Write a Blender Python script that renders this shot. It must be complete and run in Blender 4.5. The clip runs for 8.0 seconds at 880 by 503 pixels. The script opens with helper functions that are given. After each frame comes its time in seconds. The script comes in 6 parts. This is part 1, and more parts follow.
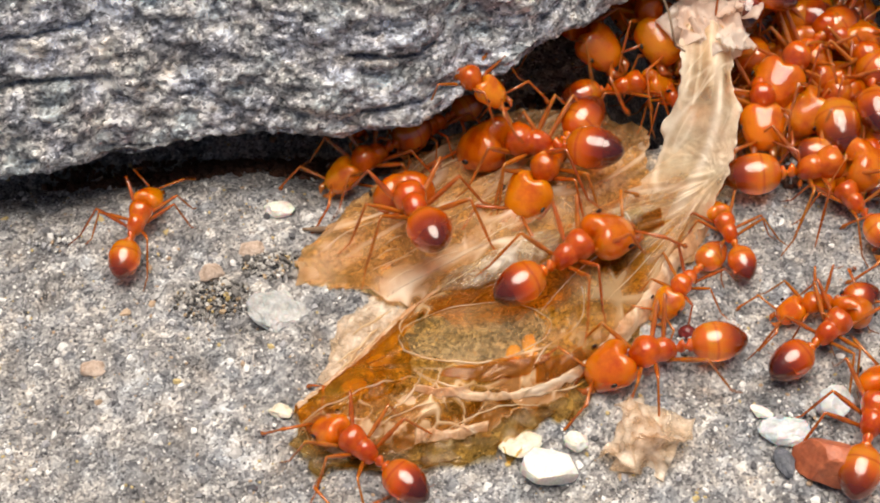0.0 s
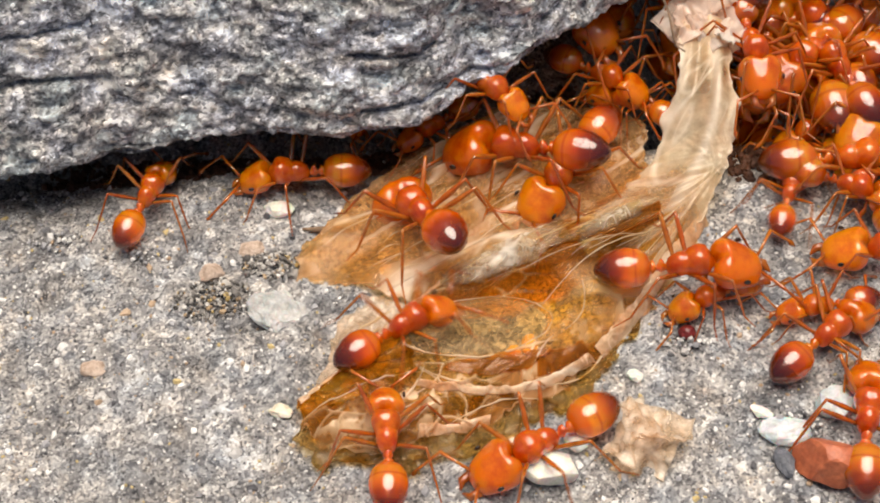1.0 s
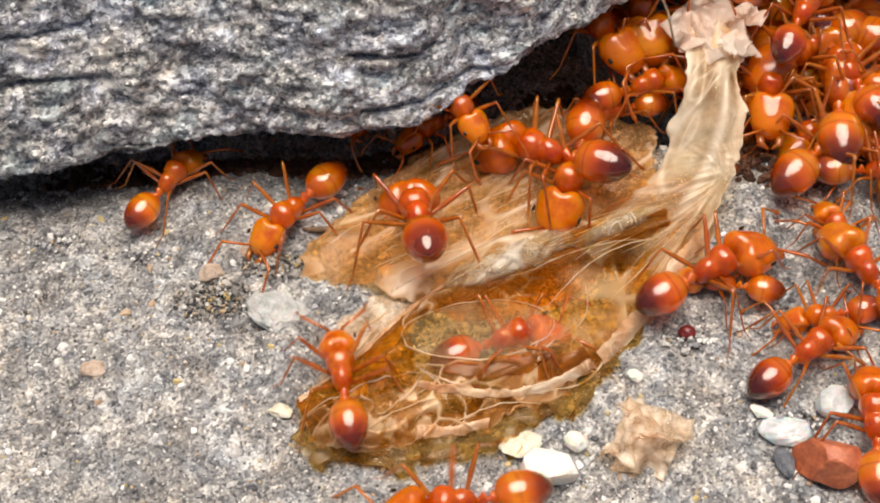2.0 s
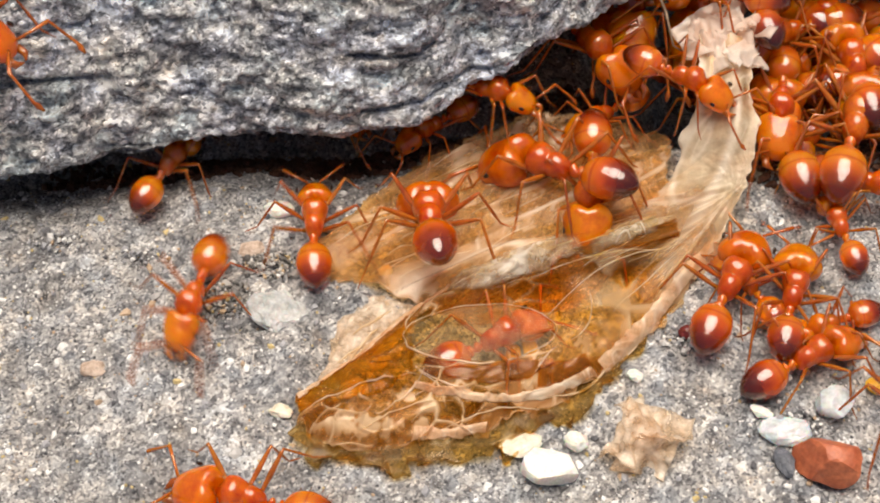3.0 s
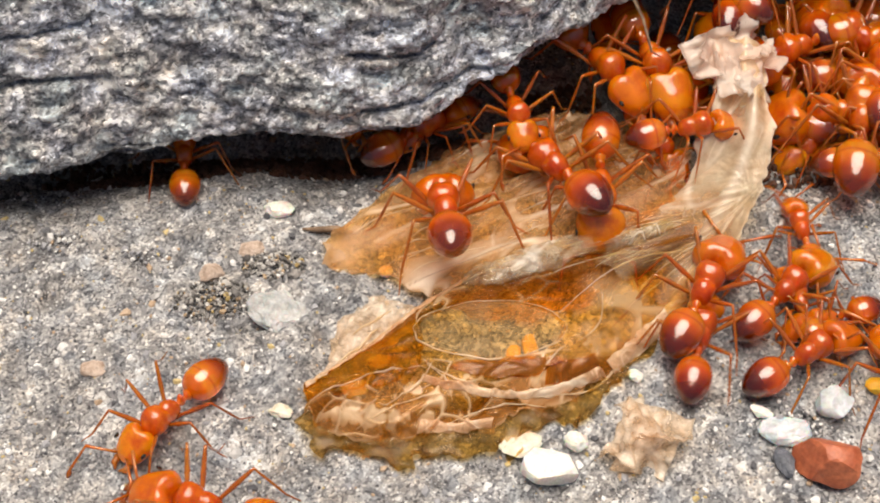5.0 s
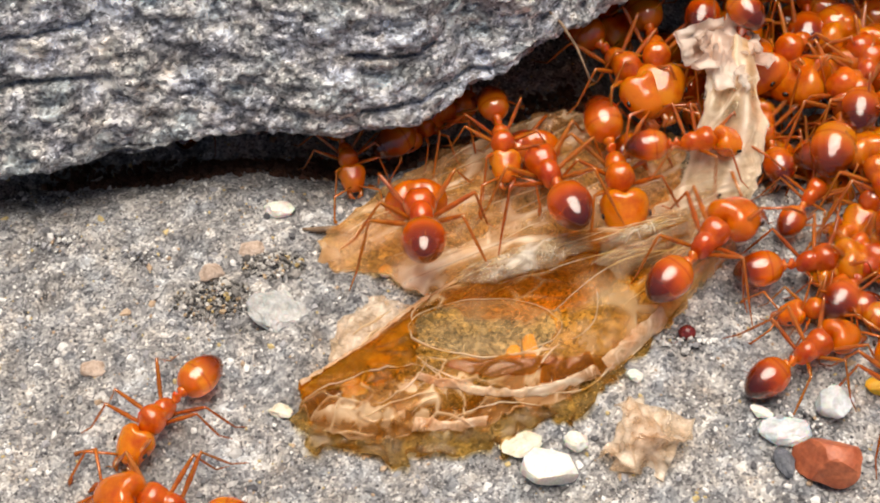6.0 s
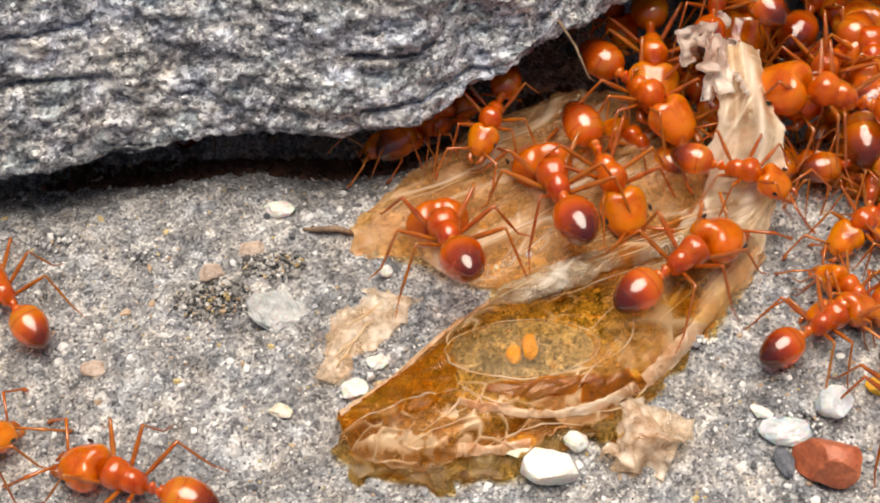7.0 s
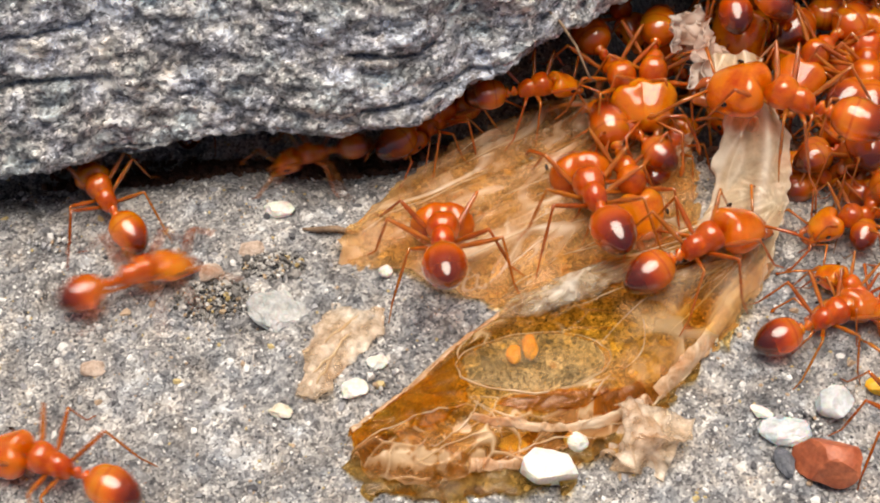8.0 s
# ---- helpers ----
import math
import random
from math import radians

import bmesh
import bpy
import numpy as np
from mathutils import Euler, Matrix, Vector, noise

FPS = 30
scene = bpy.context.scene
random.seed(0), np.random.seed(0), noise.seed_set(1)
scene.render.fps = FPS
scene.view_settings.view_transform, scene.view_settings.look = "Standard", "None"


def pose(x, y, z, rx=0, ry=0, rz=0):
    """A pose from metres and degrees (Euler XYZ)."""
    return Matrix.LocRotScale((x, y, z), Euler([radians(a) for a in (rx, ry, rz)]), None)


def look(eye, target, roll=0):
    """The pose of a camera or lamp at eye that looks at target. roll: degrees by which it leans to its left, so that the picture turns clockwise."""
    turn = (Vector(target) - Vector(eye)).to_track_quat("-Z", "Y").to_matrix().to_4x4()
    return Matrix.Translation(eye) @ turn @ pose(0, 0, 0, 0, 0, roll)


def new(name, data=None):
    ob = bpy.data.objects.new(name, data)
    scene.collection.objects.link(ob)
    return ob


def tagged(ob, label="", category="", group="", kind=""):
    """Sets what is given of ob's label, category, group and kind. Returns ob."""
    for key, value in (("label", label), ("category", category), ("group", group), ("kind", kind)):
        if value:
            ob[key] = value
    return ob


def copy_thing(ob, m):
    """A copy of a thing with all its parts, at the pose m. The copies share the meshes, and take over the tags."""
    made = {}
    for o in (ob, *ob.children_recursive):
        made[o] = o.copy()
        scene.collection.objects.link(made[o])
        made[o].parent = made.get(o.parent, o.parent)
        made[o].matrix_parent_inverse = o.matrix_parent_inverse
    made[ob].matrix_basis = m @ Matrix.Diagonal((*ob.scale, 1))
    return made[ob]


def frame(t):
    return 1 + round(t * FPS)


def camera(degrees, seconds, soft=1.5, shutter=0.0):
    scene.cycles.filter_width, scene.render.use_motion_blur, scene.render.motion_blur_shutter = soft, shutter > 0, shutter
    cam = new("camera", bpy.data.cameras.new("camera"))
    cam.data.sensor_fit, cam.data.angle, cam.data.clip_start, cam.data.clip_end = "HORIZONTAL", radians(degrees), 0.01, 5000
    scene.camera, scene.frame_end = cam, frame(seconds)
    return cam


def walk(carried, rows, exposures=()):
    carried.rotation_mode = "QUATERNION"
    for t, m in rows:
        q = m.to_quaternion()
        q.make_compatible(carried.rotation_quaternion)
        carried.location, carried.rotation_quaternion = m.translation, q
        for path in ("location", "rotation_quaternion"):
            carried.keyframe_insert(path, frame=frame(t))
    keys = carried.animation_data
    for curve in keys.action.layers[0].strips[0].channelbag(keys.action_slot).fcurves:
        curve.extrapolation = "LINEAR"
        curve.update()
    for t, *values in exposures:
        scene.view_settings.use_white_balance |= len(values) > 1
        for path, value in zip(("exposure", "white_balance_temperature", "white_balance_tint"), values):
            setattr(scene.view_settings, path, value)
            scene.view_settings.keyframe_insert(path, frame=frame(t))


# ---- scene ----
MM = 0.001
EYE = (0.0, -36.94 * MM, 47.28 * MM)

cam = camera(26.3, 8.0, soft=1.9, shutter=0.5)
walk(cam, [(0.0, look(EYE, (0, 0, 0))), (8.0, look(EYE, (0, 0, 0)))])

# ---- light: bright hazy daylight from high above ----
SUN_HEIGHT, SUN_TURN = radians(86), radians(-10)
world = bpy.data.worlds.new("sky")
scene.world = world
world.use_nodes = True
sky = world.node_tree.nodes.new("ShaderNodeTexSky")
sky.sky_type, sky.sun_disc = "NISHITA", False
sky.sun_elevation, sky.sun_rotation = SUN_HEIGHT, SUN_TURN
sky.dust_density, sky.air_density = 5.0, 0.6
backing = world.node_tree.nodes["Background"]
world.node_tree.links.new(sky.outputs[0], backing.inputs[0])
backing.inputs[1].default_value = 0.072
sun = new("sun", bpy.data.lights.new("sun", "SUN"))
sun.data.energy, sun.data.angle, sun.data.color = 4.3, radians(54), (1.0, 0.895, 0.755)
sun.matrix_world = look((math.sin(SUN_TURN) * math.cos(SUN_HEIGHT), math.cos(SUN_TURN) * math.cos(SUN_HEIGHT), math.sin(SUN_HEIGHT)), (0, 0, 0))
scene.view_settings.exposure = 0.0

# ---- materials ----
def shader(name):
    m = bpy.data.materials.new(name)
    m.use_nodes = True
    t = m.node_tree
    return m, t, t.nodes["Principled BSDF"]


def node(t, kind, **values):
    n = t.nodes.new(kind)
    for key, value in values.items():
        if key in n.inputs:
            n.inputs[key].default_value = value
    return n


def ramp(t, source, stops, constant=False):
    n = t.nodes.new("ShaderNodeValToRGB")
    if constant:
        n.color_ramp.interpolation = "CONSTANT"
    e = n.color_ramp.elements
    while len(e) < len(stops):
        e.new(0.5)
    for k, (p, c) in enumerate(stops):
        e[k].position, e[k].color = p, (*c, 1)
    t.links.new(source, n.inputs[0])
    return n.outputs[0]


def blend(t, mode, factor, a, b):
    n = t.nodes.new("ShaderNodeMix")
    n.data_type, n.blend_type = "RGBA", mode
    if isinstance(factor, float):
        n.inputs[0].default_value = factor
    else:
        t.links.new(factor, n.inputs[0])
    t.links.new(a, n.inputs[6])
    t.links.new(b, n.inputs[7])
    return n.outputs[2]


def place(t, stretch=(1, 1, 1), which="Object"):
    c, m = t.nodes.new("ShaderNodeTexCoord"), t.nodes.new("ShaderNodeMapping")
    t.links.new(c.outputs[which], m.inputs[0])
    m.inputs["Scale"].default_value = stretch
    return m.outputs[0]


def noise_at(t, coords, scale, detail=4.0, rough=0.6):
    n = node(t, "ShaderNodeTexNoise", Scale=scale, Detail=detail, Roughness=rough)
    t.links.new(coords, n.inputs["Vector"])
    return n.outputs[0]


def cells_at(t, coords, scale):
    n = node(t, "ShaderNodeTexVoronoi", Scale=scale)
    t.links.new(coords, n.inputs["Vector"])
    return n


def bump(t, p, height, strength, distance):
    b = node(t, "ShaderNodeBump", Strength=strength, Distance=distance)
    t.links.new(height, b.inputs["Height"])
    t.links.new(b.outputs[0], p.inputs["Normal"])


def stone(name, tone, streak=(1, 1, 1), coarse=1.0, relief=0.00016, layered=False, cast=(1, 1, 1)):
    """Grainy grey stone: crystals a tenth of a millimetre wide, larger patches, dark pits, stains."""
    m, t, p = shader(name)
    co = place(t, streak)
    wander = t.nodes.new("ShaderNodeMix")
    wander.data_type = "VECTOR"
    wander.inputs[0].default_value = 0.00016 * coarse
    t.links.new(co, wander.inputs[4])
    swirl = node(t, "ShaderNodeTexNoise", Scale=2400, Detail=3)
    t.links.new(co, swirl.inputs["Vector"])
    t.links.new(swirl.outputs["Color"], wander.inputs[5])
    bent = wander.outputs[1]
    large = ramp(t, noise_at(t, co, 420, 7, 0.74), [(0.30, (0.17 * tone, 0.172 * tone, 0.18 * tone)), (0.47, (0.36 * tone, 0.355 * tone, 0.35 * tone)), (0.68, (0.64 * tone, 0.63 * tone, 0.62 * tone))])
    fine, wide = cells_at(t, bent, 11500 / coarse), cells_at(t, bent, 2900 / coarse)
    grey = []
    for c in (fine, wide):
        bw = t.nodes.new("ShaderNodeRGBToBW")
        t.links.new(c.outputs["Color"], bw.inputs[0])
        grey.append(bw.outputs[0])
    specks = ramp(t, grey[0], [(0.15, (0.16, 0.16, 0.175)), (0.35, (0.42, 0.42, 0.44)), (0.6, (0.60, 0.60, 0.61)), (0.8, (0.96, 0.96, 0.96))])
    crystals = ramp(t, grey[1], [(0.15, (0.24, 0.25, 0.27)), (0.4, (0.46, 0.46, 0.46)), (0.60, (0.55, 0.545, 0.54)), (0.70, (0.62, 0.59, 0.55)), (0.78, (0.95, 0.95, 0.93))])
    mixed = blend(t, "OVERLAY", 0.9, blend(t, "OVERLAY", 0.65, large, crystals), specks)
    tint = ramp(t, noise_at(t, co, 700, 4), [(0.32, (0.92, 0.99, 1.07)), (0.5, (1.0, 1.0, 1.0)), (0.62, (1.02, 0.99, 0.95)), (0.74, (1.10, 0.98, 0.86))])
    mixed = blend(t, "MULTIPLY", 0.9, mixed, tint)
    hue = t.nodes.new("ShaderNodeRGB")
    hue.outputs[0].default_value = (*cast, 1)
    mixed = blend(t, "MULTIPLY", 1.0, mixed, hue.outputs[0])
    pits = ramp(t, noise_at(t, co, 1700, 6, 0.75), [(0.32, (0.42, 0.42, 0.43)), (0.50, (1, 1, 1))])
    mixed = blend(t, "MULTIPLY", 0.65, mixed, pits)
    if layered:
        seams = ramp(t, noise_at(t, place(t, (0.30, 1, 1.7)), 1300, 7, 0.72), [(0.38, (0.36, 0.365, 0.375)), (0.52, (1, 1, 1))])
        mixed = blend(t, "MULTIPLY", 0.7, mixed, seams)
        crisp = cells_at(t, place(t, (0.7, 1, 1)), 8200)
        bw = t.nodes.new("ShaderNodeRGBToBW")
        t.links.new(crisp.outputs["Color"], bw.inputs[0])
        mixed = blend(t, "MULTIPLY", 1.0, mixed, ramp(t, bw.outputs[0], [(0.18, (0.46, 0.47, 0.49)), (0.38, (0.95, 0.95, 0.97)), (0.60, (1.15, 1.15, 1.14)), (0.76, (1.62, 1.61, 1.58))]))
        mixed = blend(t, "MULTIPLY", 0.8, mixed, ramp(t, noise_at(t, place(t), 480, 3), [(0.34, (0.84, 0.98, 1.05)), (0.45, (1, 1, 1)), (0.58, (0.90, 0.95, 1.10)), (0.70, (1.08, 1.0, 0.9))]))
    t.links.new(mixed, p.inputs["Base Color"])
    t.links.new(ramp(t, grey[0], [(0.2, (0.75, 0.75, 0.75)), (0.9, (0.35, 0.35, 0.35))]), p.inputs["Roughness"])
    bump(t, p, noise_at(t, bent, 3600, 6, 0.75), 1.0, relief)
    return m


def grains(name, stops):
    m, t, p = shader(name)
    g = t.nodes.new("ShaderNodeNewGeometry")
    tone = ramp(t, g.outputs["Random Per Island"], stops, True)
    t.links.new(blend(t, "MULTIPLY", 0.5, tone, ramp(t, noise_at(t, place(t), 6000), [(0.3, (0.6, 0.6, 0.6)), (0.6, (1, 1, 1))])), p.inputs["Base Color"])
    p.inputs["Roughness"].default_value = 0.45
    return m


def mineral(name, low, high, rough=0.6, scale=1800, sss=0.0, relief=0.6):
    m, t, p = shader(name)
    co = place(t)
    a = ramp(t, noise_at(t, co, scale, 5, 0.65), [(0.32, low), (0.66, high)])
    b = ramp(t, noise_at(t, co, scale * 5, 3), [(0.35, (0.7, 0.7, 0.7)), (0.6, (1, 1, 1))])
    t.links.new(blend(t, "MULTIPLY", 0.6, a, b), p.inputs["Base Color"])
    p.inputs["Roughness"].default_value = rough
    p.inputs["Subsurface Weight"].default_value = sss
    p.inputs["Subsurface Scale"].default_value = 0.0003
    bump(t, p, noise_at(t, co, scale * 3, 4), relief, 0.00006)
    return m


def chitin(name, low, high, rough=0.2, sss=0.45, tipped=None, glassy=0.22, gloss=1.55):
    """Glossy translucent ant cuticle; a gaster darkens along its own length to the tip."""
    m, t, p = shader(name)
    co = place(t)
    own = t.nodes.new("ShaderNodeObjectInfo")
    c = ramp(t, noise_at(t, co, 1300, 5, 0.65), [(0.31, low), (0.57, high)])
    if tipped:
        along = t.nodes.new("ShaderNodeSeparateXYZ")
        t.links.new(place(t, which="Generated"), along.inputs[0])
        wob = node(t, "ShaderNodeMath", Value=0.0)
        wob.operation = "MULTIPLY_ADD"
        t.links.new(noise_at(t, co, 900, 2), wob.inputs[0])
        wob.inputs[1].default_value = 0.06
        t.links.new(along.outputs[0], wob.inputs[2])
        shift = node(t, "ShaderNodeMath")
        shift.operation = "MULTIPLY_ADD"
        t.links.new(own.outputs["Random"], shift.inputs[0])
        shift.inputs[1].default_value = 0.16
        t.links.new(wob.outputs[0], shift.inputs[2])
        c = ramp(t, shift.outputs[0], tipped)
    vary = ramp(t, own.outputs["Random"], [(0.0, (0.84, 0.60, 0.5)), (0.5, (0.98, 0.90, 0.85)), (1.0, (1.0, 1.15, 1.1))])
    t.links.new(blend(t, "MULTIPLY", 0.9, c, vary), p.inputs["Base Color"])
    p.inputs["Roughness"].default_value = rough
    p.inputs["Subsurface Weight"].default_value = sss
    p.inputs["Subsurface Radius"].default_value = (1.0, 0.28, 0.03)
    p.inputs["Subsurface Scale"].default_value = 0.0004
    p.inputs["Specular IOR Level"].default_value = 0.15
    p.inputs["Transmission Weight"].default_value = glassy
    p.inputs["IOR"].default_value = 1.36
    p.inputs["Coat Weight"].default_value = 1.0
    p.inputs["Coat IOR"].default_value = gloss
    p.inputs["Coat Roughness"].default_value = 0.10
    bump(t, p, noise_at(t, co, 5200, 5), 0.55, 0.00002)
    return m


def membrane(name, through_tint, low, high, clear, pale=(1.0, 0.85, 0.62), patch=420, spread=0.14, rough=0.10, relief=0.00010, dense=0.22, scatter=0.35, celled=False):
    """Thin dry skin: part of the light passes straight through, tinted; the rest scatters and shines. Its folds are denser and paler."""
    m, t, p = shader(name)
    co = place(t)
    base = ramp(t, noise_at(t, co, patch, 5, 0.62), [(0.32, low), (0.66, high)])
    veil = ramp(t, noise_at(t, co, patch * 1.7, 5, 0.62), [(0.34, (min(clear + spread, 0.97),) * 3), (0.66, (max(clear - spread, 0.03),) * 3)])
    if celled:
        tone = t.nodes.new("ShaderNodeAttribute")
        tone.attribute_name = "tone"
        base = blend(t, "MULTIPLY", 0.5, ramp(t, tone.outputs["Fac"], [(0.0, low), (1.0, high)]), base)
        veil = ramp(t, tone.outputs["Fac"], [(0.0, (min(clear + spread, 0.97),) * 3), (1.0, (max(clear - spread, 0.03),) * 3)])
    fold, thin = t.nodes.new("ShaderNodeAttribute"), t.nodes.new("ShaderNodeAttribute")
    fold.attribute_name, thin.attribute_name = "fold", "thin"
    shade, thick, none = (t.nodes.new("ShaderNodeRGB") for _ in range(3))
    shade.outputs[0].default_value, thick.outputs[0].default_value, none.outputs[0].default_value = (*pale, 1), (dense, dense, dense, 1), (1, 1, 1, 1)
    # doubled folds are paler, and that pale tone also paints their glints
    base = blend(t, "MIX", fold.outputs["Fac"], base, shade.outputs[0])
    veil = blend(t, "MIX", fold.outputs["Fac"], veil, thick.outputs[0])
    veil = blend(t, "MIX", thin.outputs["Fac"], veil, none.outputs[0])
    t.links.new(base, p.inputs["Base Color"])
    p.inputs["Roughness"].default_value = rough
    p.inputs["Coat Weight"].default_value = 1.0
    p.inputs["Coat IOR"].default_value = 1.6
    p.inputs["Coat Roughness"].default_value = 0.05
    bump(t, p, noise_at(t, co, 2600, 4, 0.6), 1.0, relief)
    passing = node(t, "ShaderNodeBsdfTransparent", Color=(*through_tint, 1))
    soft = t.nodes.new("ShaderNodeBsdfTranslucent")
    t.links.new(base, soft.inputs["Color"])
    one, two = t.nodes.new("ShaderNodeMixShader"), t.nodes.new("ShaderNodeMixShader")
    one.inputs[0].default_value = scatter
    t.links.new(p.outputs[0], one.inputs[1])
    t.links.new(soft.outputs[0], one.inputs[2])
    t.links.new(veil, two.inputs[0])
    t.links.new(one.outputs[0], two.inputs[1])
    t.links.new(passing.outputs[0], two.inputs[2])
    t.links.new(two.outputs[0], t.nodes["Material Output"].inputs[0])
    return m


GROUND = stone("grey_concrete", 0.83, cast=(1.01, 1.0, 0.99))
ROCK = stone("layered_grey_stone", 1.23, (0.8, 1, 1.1), 1.0, 0.0002, True)
GRIT = grains("mixed_sand", [(0.0, (0.08, 0.08, 0.09)), (0.06, (0.22, 0.22, 0.23)), (0.22, (0.36, 0.36, 0.38)), (0.48, (0.52, 0.51, 0.50)), (0.62, (0.76, 0.75, 0.73)), (0.76, (0.90, 0.89, 0.87)), (0.91, (0.50, 0.36, 0.24)), (0.96, (0.60, 0.47, 0.22))])
DIRT = grains("dark_sand", [(0.0, (0.07, 0.065, 0.06)), (0.18, (0.18, 0.17, 0.16)), (0.40, (0.32, 0.30, 0.28)), (0.60, (0.48, 0.46, 0.43)), (0.76, (0.72, 0.70, 0.67)), (0.86, (0.50, 0.36, 0.22)), (0.95, (0.58, 0.43, 0.18))])
BODY = chitin("amber_cuticle", (0.52, 0.044, 0.0004), (1.0, 0.230, 0.0008), 0.12, 0.5, glassy=0.42, gloss=1.62)
HEAD = chitin("orange_cuticle", (0.60, 0.062, 0.0004), (1.0, 0.285, 0.0008), 0.12, 0.5, glassy=0.42, gloss=1.62)
LEG = chitin("leg_cuticle", (0.30, 0.070, 0.006), (0.66, 0.190, 0.016), 0.18, 0.25, glassy=0.4, gloss=1.7)
GASTER = chitin("banded_cuticle", (0, 0, 0), (1, 1, 1), 0.10, 0.35,
                [(0.1, (0.09, 0.012, 0.0004)), (0.30, (0.17, 0.021, 0.0004)), (0.48, (0.42, 0.054, 0.0005)), (0.64, (0.86, 0.16, 0.001)), (0.76, (1.0, 0.27, 0.003)), (0.805, (0.72, 0.12, 0.001)), (0.835, (1.0, 0.28, 0.003)), (0.94, (1.0, 0.30, 0.003)), (1, (0.92, 0.18, 0.001))], glassy=0.5, gloss=1.8)
EYE_BLACK = chitin("eye_black", (0.008, 0.006, 0.006), (0.02, 0.014, 0.01), 0.15, 0.0, glassy=0.0)
TAN_SKIN = membrane("tan_skin", (0.975, 0.815, 0.44), (0.64, 0.36, 0.070), (1.0, 0.66, 0.34), 0.83, (1.0, 0.85, 0.62), spread=0.13, dense=0.16, celled=True)
AMBER_SKIN = membrane("amber_skin", (0.965, 0.82, 0.42), (0.58, 0.32, 0.018), (0.86, 0.54, 0.08), 0.87, (0.95, 0.66, 0.30), relief=0.00006)
BROWN_SKIN = membrane("brown_skin", (0.92, 0.73, 0.38), (0.26, 0.10, 0.010), (0.46, 0.20, 0.03), 0.58, (0.8, 0.5, 0.2), relief=0.00006)
FRINGE_SKIN = membrane("brown_fringe_skin", (0.93, 0.81, 0.54), (0.20, 0.11, 0.025), (0.56, 0.38, 0.13), 0.74, (0.86, 0.66, 0.34), 1500, 0.24, 0.4, 0.0004)
PALE_SKIN = membrane("pale_skin", (0.985, 0.81, 0.50), (0.78, 0.40, 0.14), (1.0, 0.70, 0.40), 0.78, (1.0, 0.91, 0.78), 700, 0.14, relief=0.00016, dense=0.34)
STRAP_SKIN = membrane("cream_skin", (0.99, 0.90, 0.68), (0.86, 0.60, 0.36), (1.0, 0.88, 0.70), 0.60, (1.0, 0.96, 0.88), 500, 0.2, dense=0.12)
CLEAR_SKIN = membrane("clear_skin", (0.985, 0.885, 0.70), (0.66, 0.50, 0.25), (0.94, 0.78, 0.52), 0.90, (1.0, 0.90, 0.70), 900, 0.06, 0.05, 0.00022)
HEM_SKIN = membrane("pale_hem_skin", (0.99, 0.82, 0.52), (0.88, 0.54, 0.28), (1.0, 0.82, 0.60), 0.42, (1.0, 0.90, 0.74), 900, 0.3, dense=0.10)
VEIN = membrane("dry_vein", (0.99, 0.90, 0.70), (0.92, 0.70, 0.44), (1.0, 0.90, 0.70), 0.46)
WOOL = membrane("pinkish_shreds", (0.99, 0.88, 0.76), (1.0, 0.84, 0.74), (1.0, 0.96, 0.90), 0.24, (1.0, 0.95, 0.9), 300, scatter=0.5)
SILVER_SKIN = membrane("silvery_skin", (0.97, 0.92, 0.76), (0.78, 0.64, 0.44), (0.98, 0.94, 0.86), 0.72, (1.0, 0.99, 0.97), 900, 0.2, 0.05, 0.0002, 0.2)
CRUMPLED = membrane("crumpled_skin", (0.99, 0.91, 0.79), (0.88, 0.68, 0.50), (1.0, 0.92, 0.81), 0.56, (1.0, 0.92, 0.8), 1300, 0.3)

# ---- shape helpers ----
def lattice_noise(p, freq, seed=0):
    """Smooth value noise in -1..1 at the rows of p (metres)."""
    q = np.asarray(p, float) * freq + 1000.0
    base = np.floor(q).astype(np.int64)
    f = q - base
    f = f * f * (3 - 2 * f)
    total = np.zeros(len(q))
    for c in range(8):
        o = np.array([c & 1, c >> 1 & 1, c >> 2])
        i = base + o
        h = (i[:, 0] * 374761393 + i[:, 1] * 668265263 + i[:, 2] * 1103515245 + seed * 974634777) & 0xFFFFFFFF
        h = ((h ^ (h >> 13)) * 1274126177) & 0xFFFFFFFF
        v = ((h ^ (h >> 16)) & 0xFFFF) / 32767.5 - 1
        total += v * np.prod(np.where(o, f, 1 - f), axis=1)
    return total


def rough(p, freq, octaves=4, fall=0.5, seed=0):
    return sum(lattice_noise(p, freq * 2.03 ** k, seed + k) * fall ** k for k in range(octaves))


def mesh_object(name, verts, faces, material, parent=None, label="", smooth=True):
    me = bpy.data.meshes.new(name)
    me.from_pydata([tuple(v) for v in verts], [], faces)
    me.materials.append(material)
    me.polygons.foreach_set("use_smooth", [smooth] * len(me.polygons))
    me.update()
    ob = new(name, me)
    ob.parent = parent
    return tagged(ob, label)


def part(name, bm, material, parent, label="", smooth=True):
    me = bpy.data.meshes.new(name)
    bmesh.ops.recalc_face_normals(bm, faces=bm.faces[:])
    for f in bm.faces:
        f.smooth = smooth
    bm.to_mesh(me)
    bm.free()
    me.materials.append(material)
    ob = new(name, me)
    ob.parent = parent
    return tagged(ob, label)


def quads(rows, cols, wrap=False):
    out = []
    for i in range(rows - 1):
        for j in range(cols if wrap else cols - 1):
            k = (j + 1) % cols
            out.append((i * cols + j, i * cols + k, (i + 1) * cols + k, (i + 1) * cols + j))
    return out


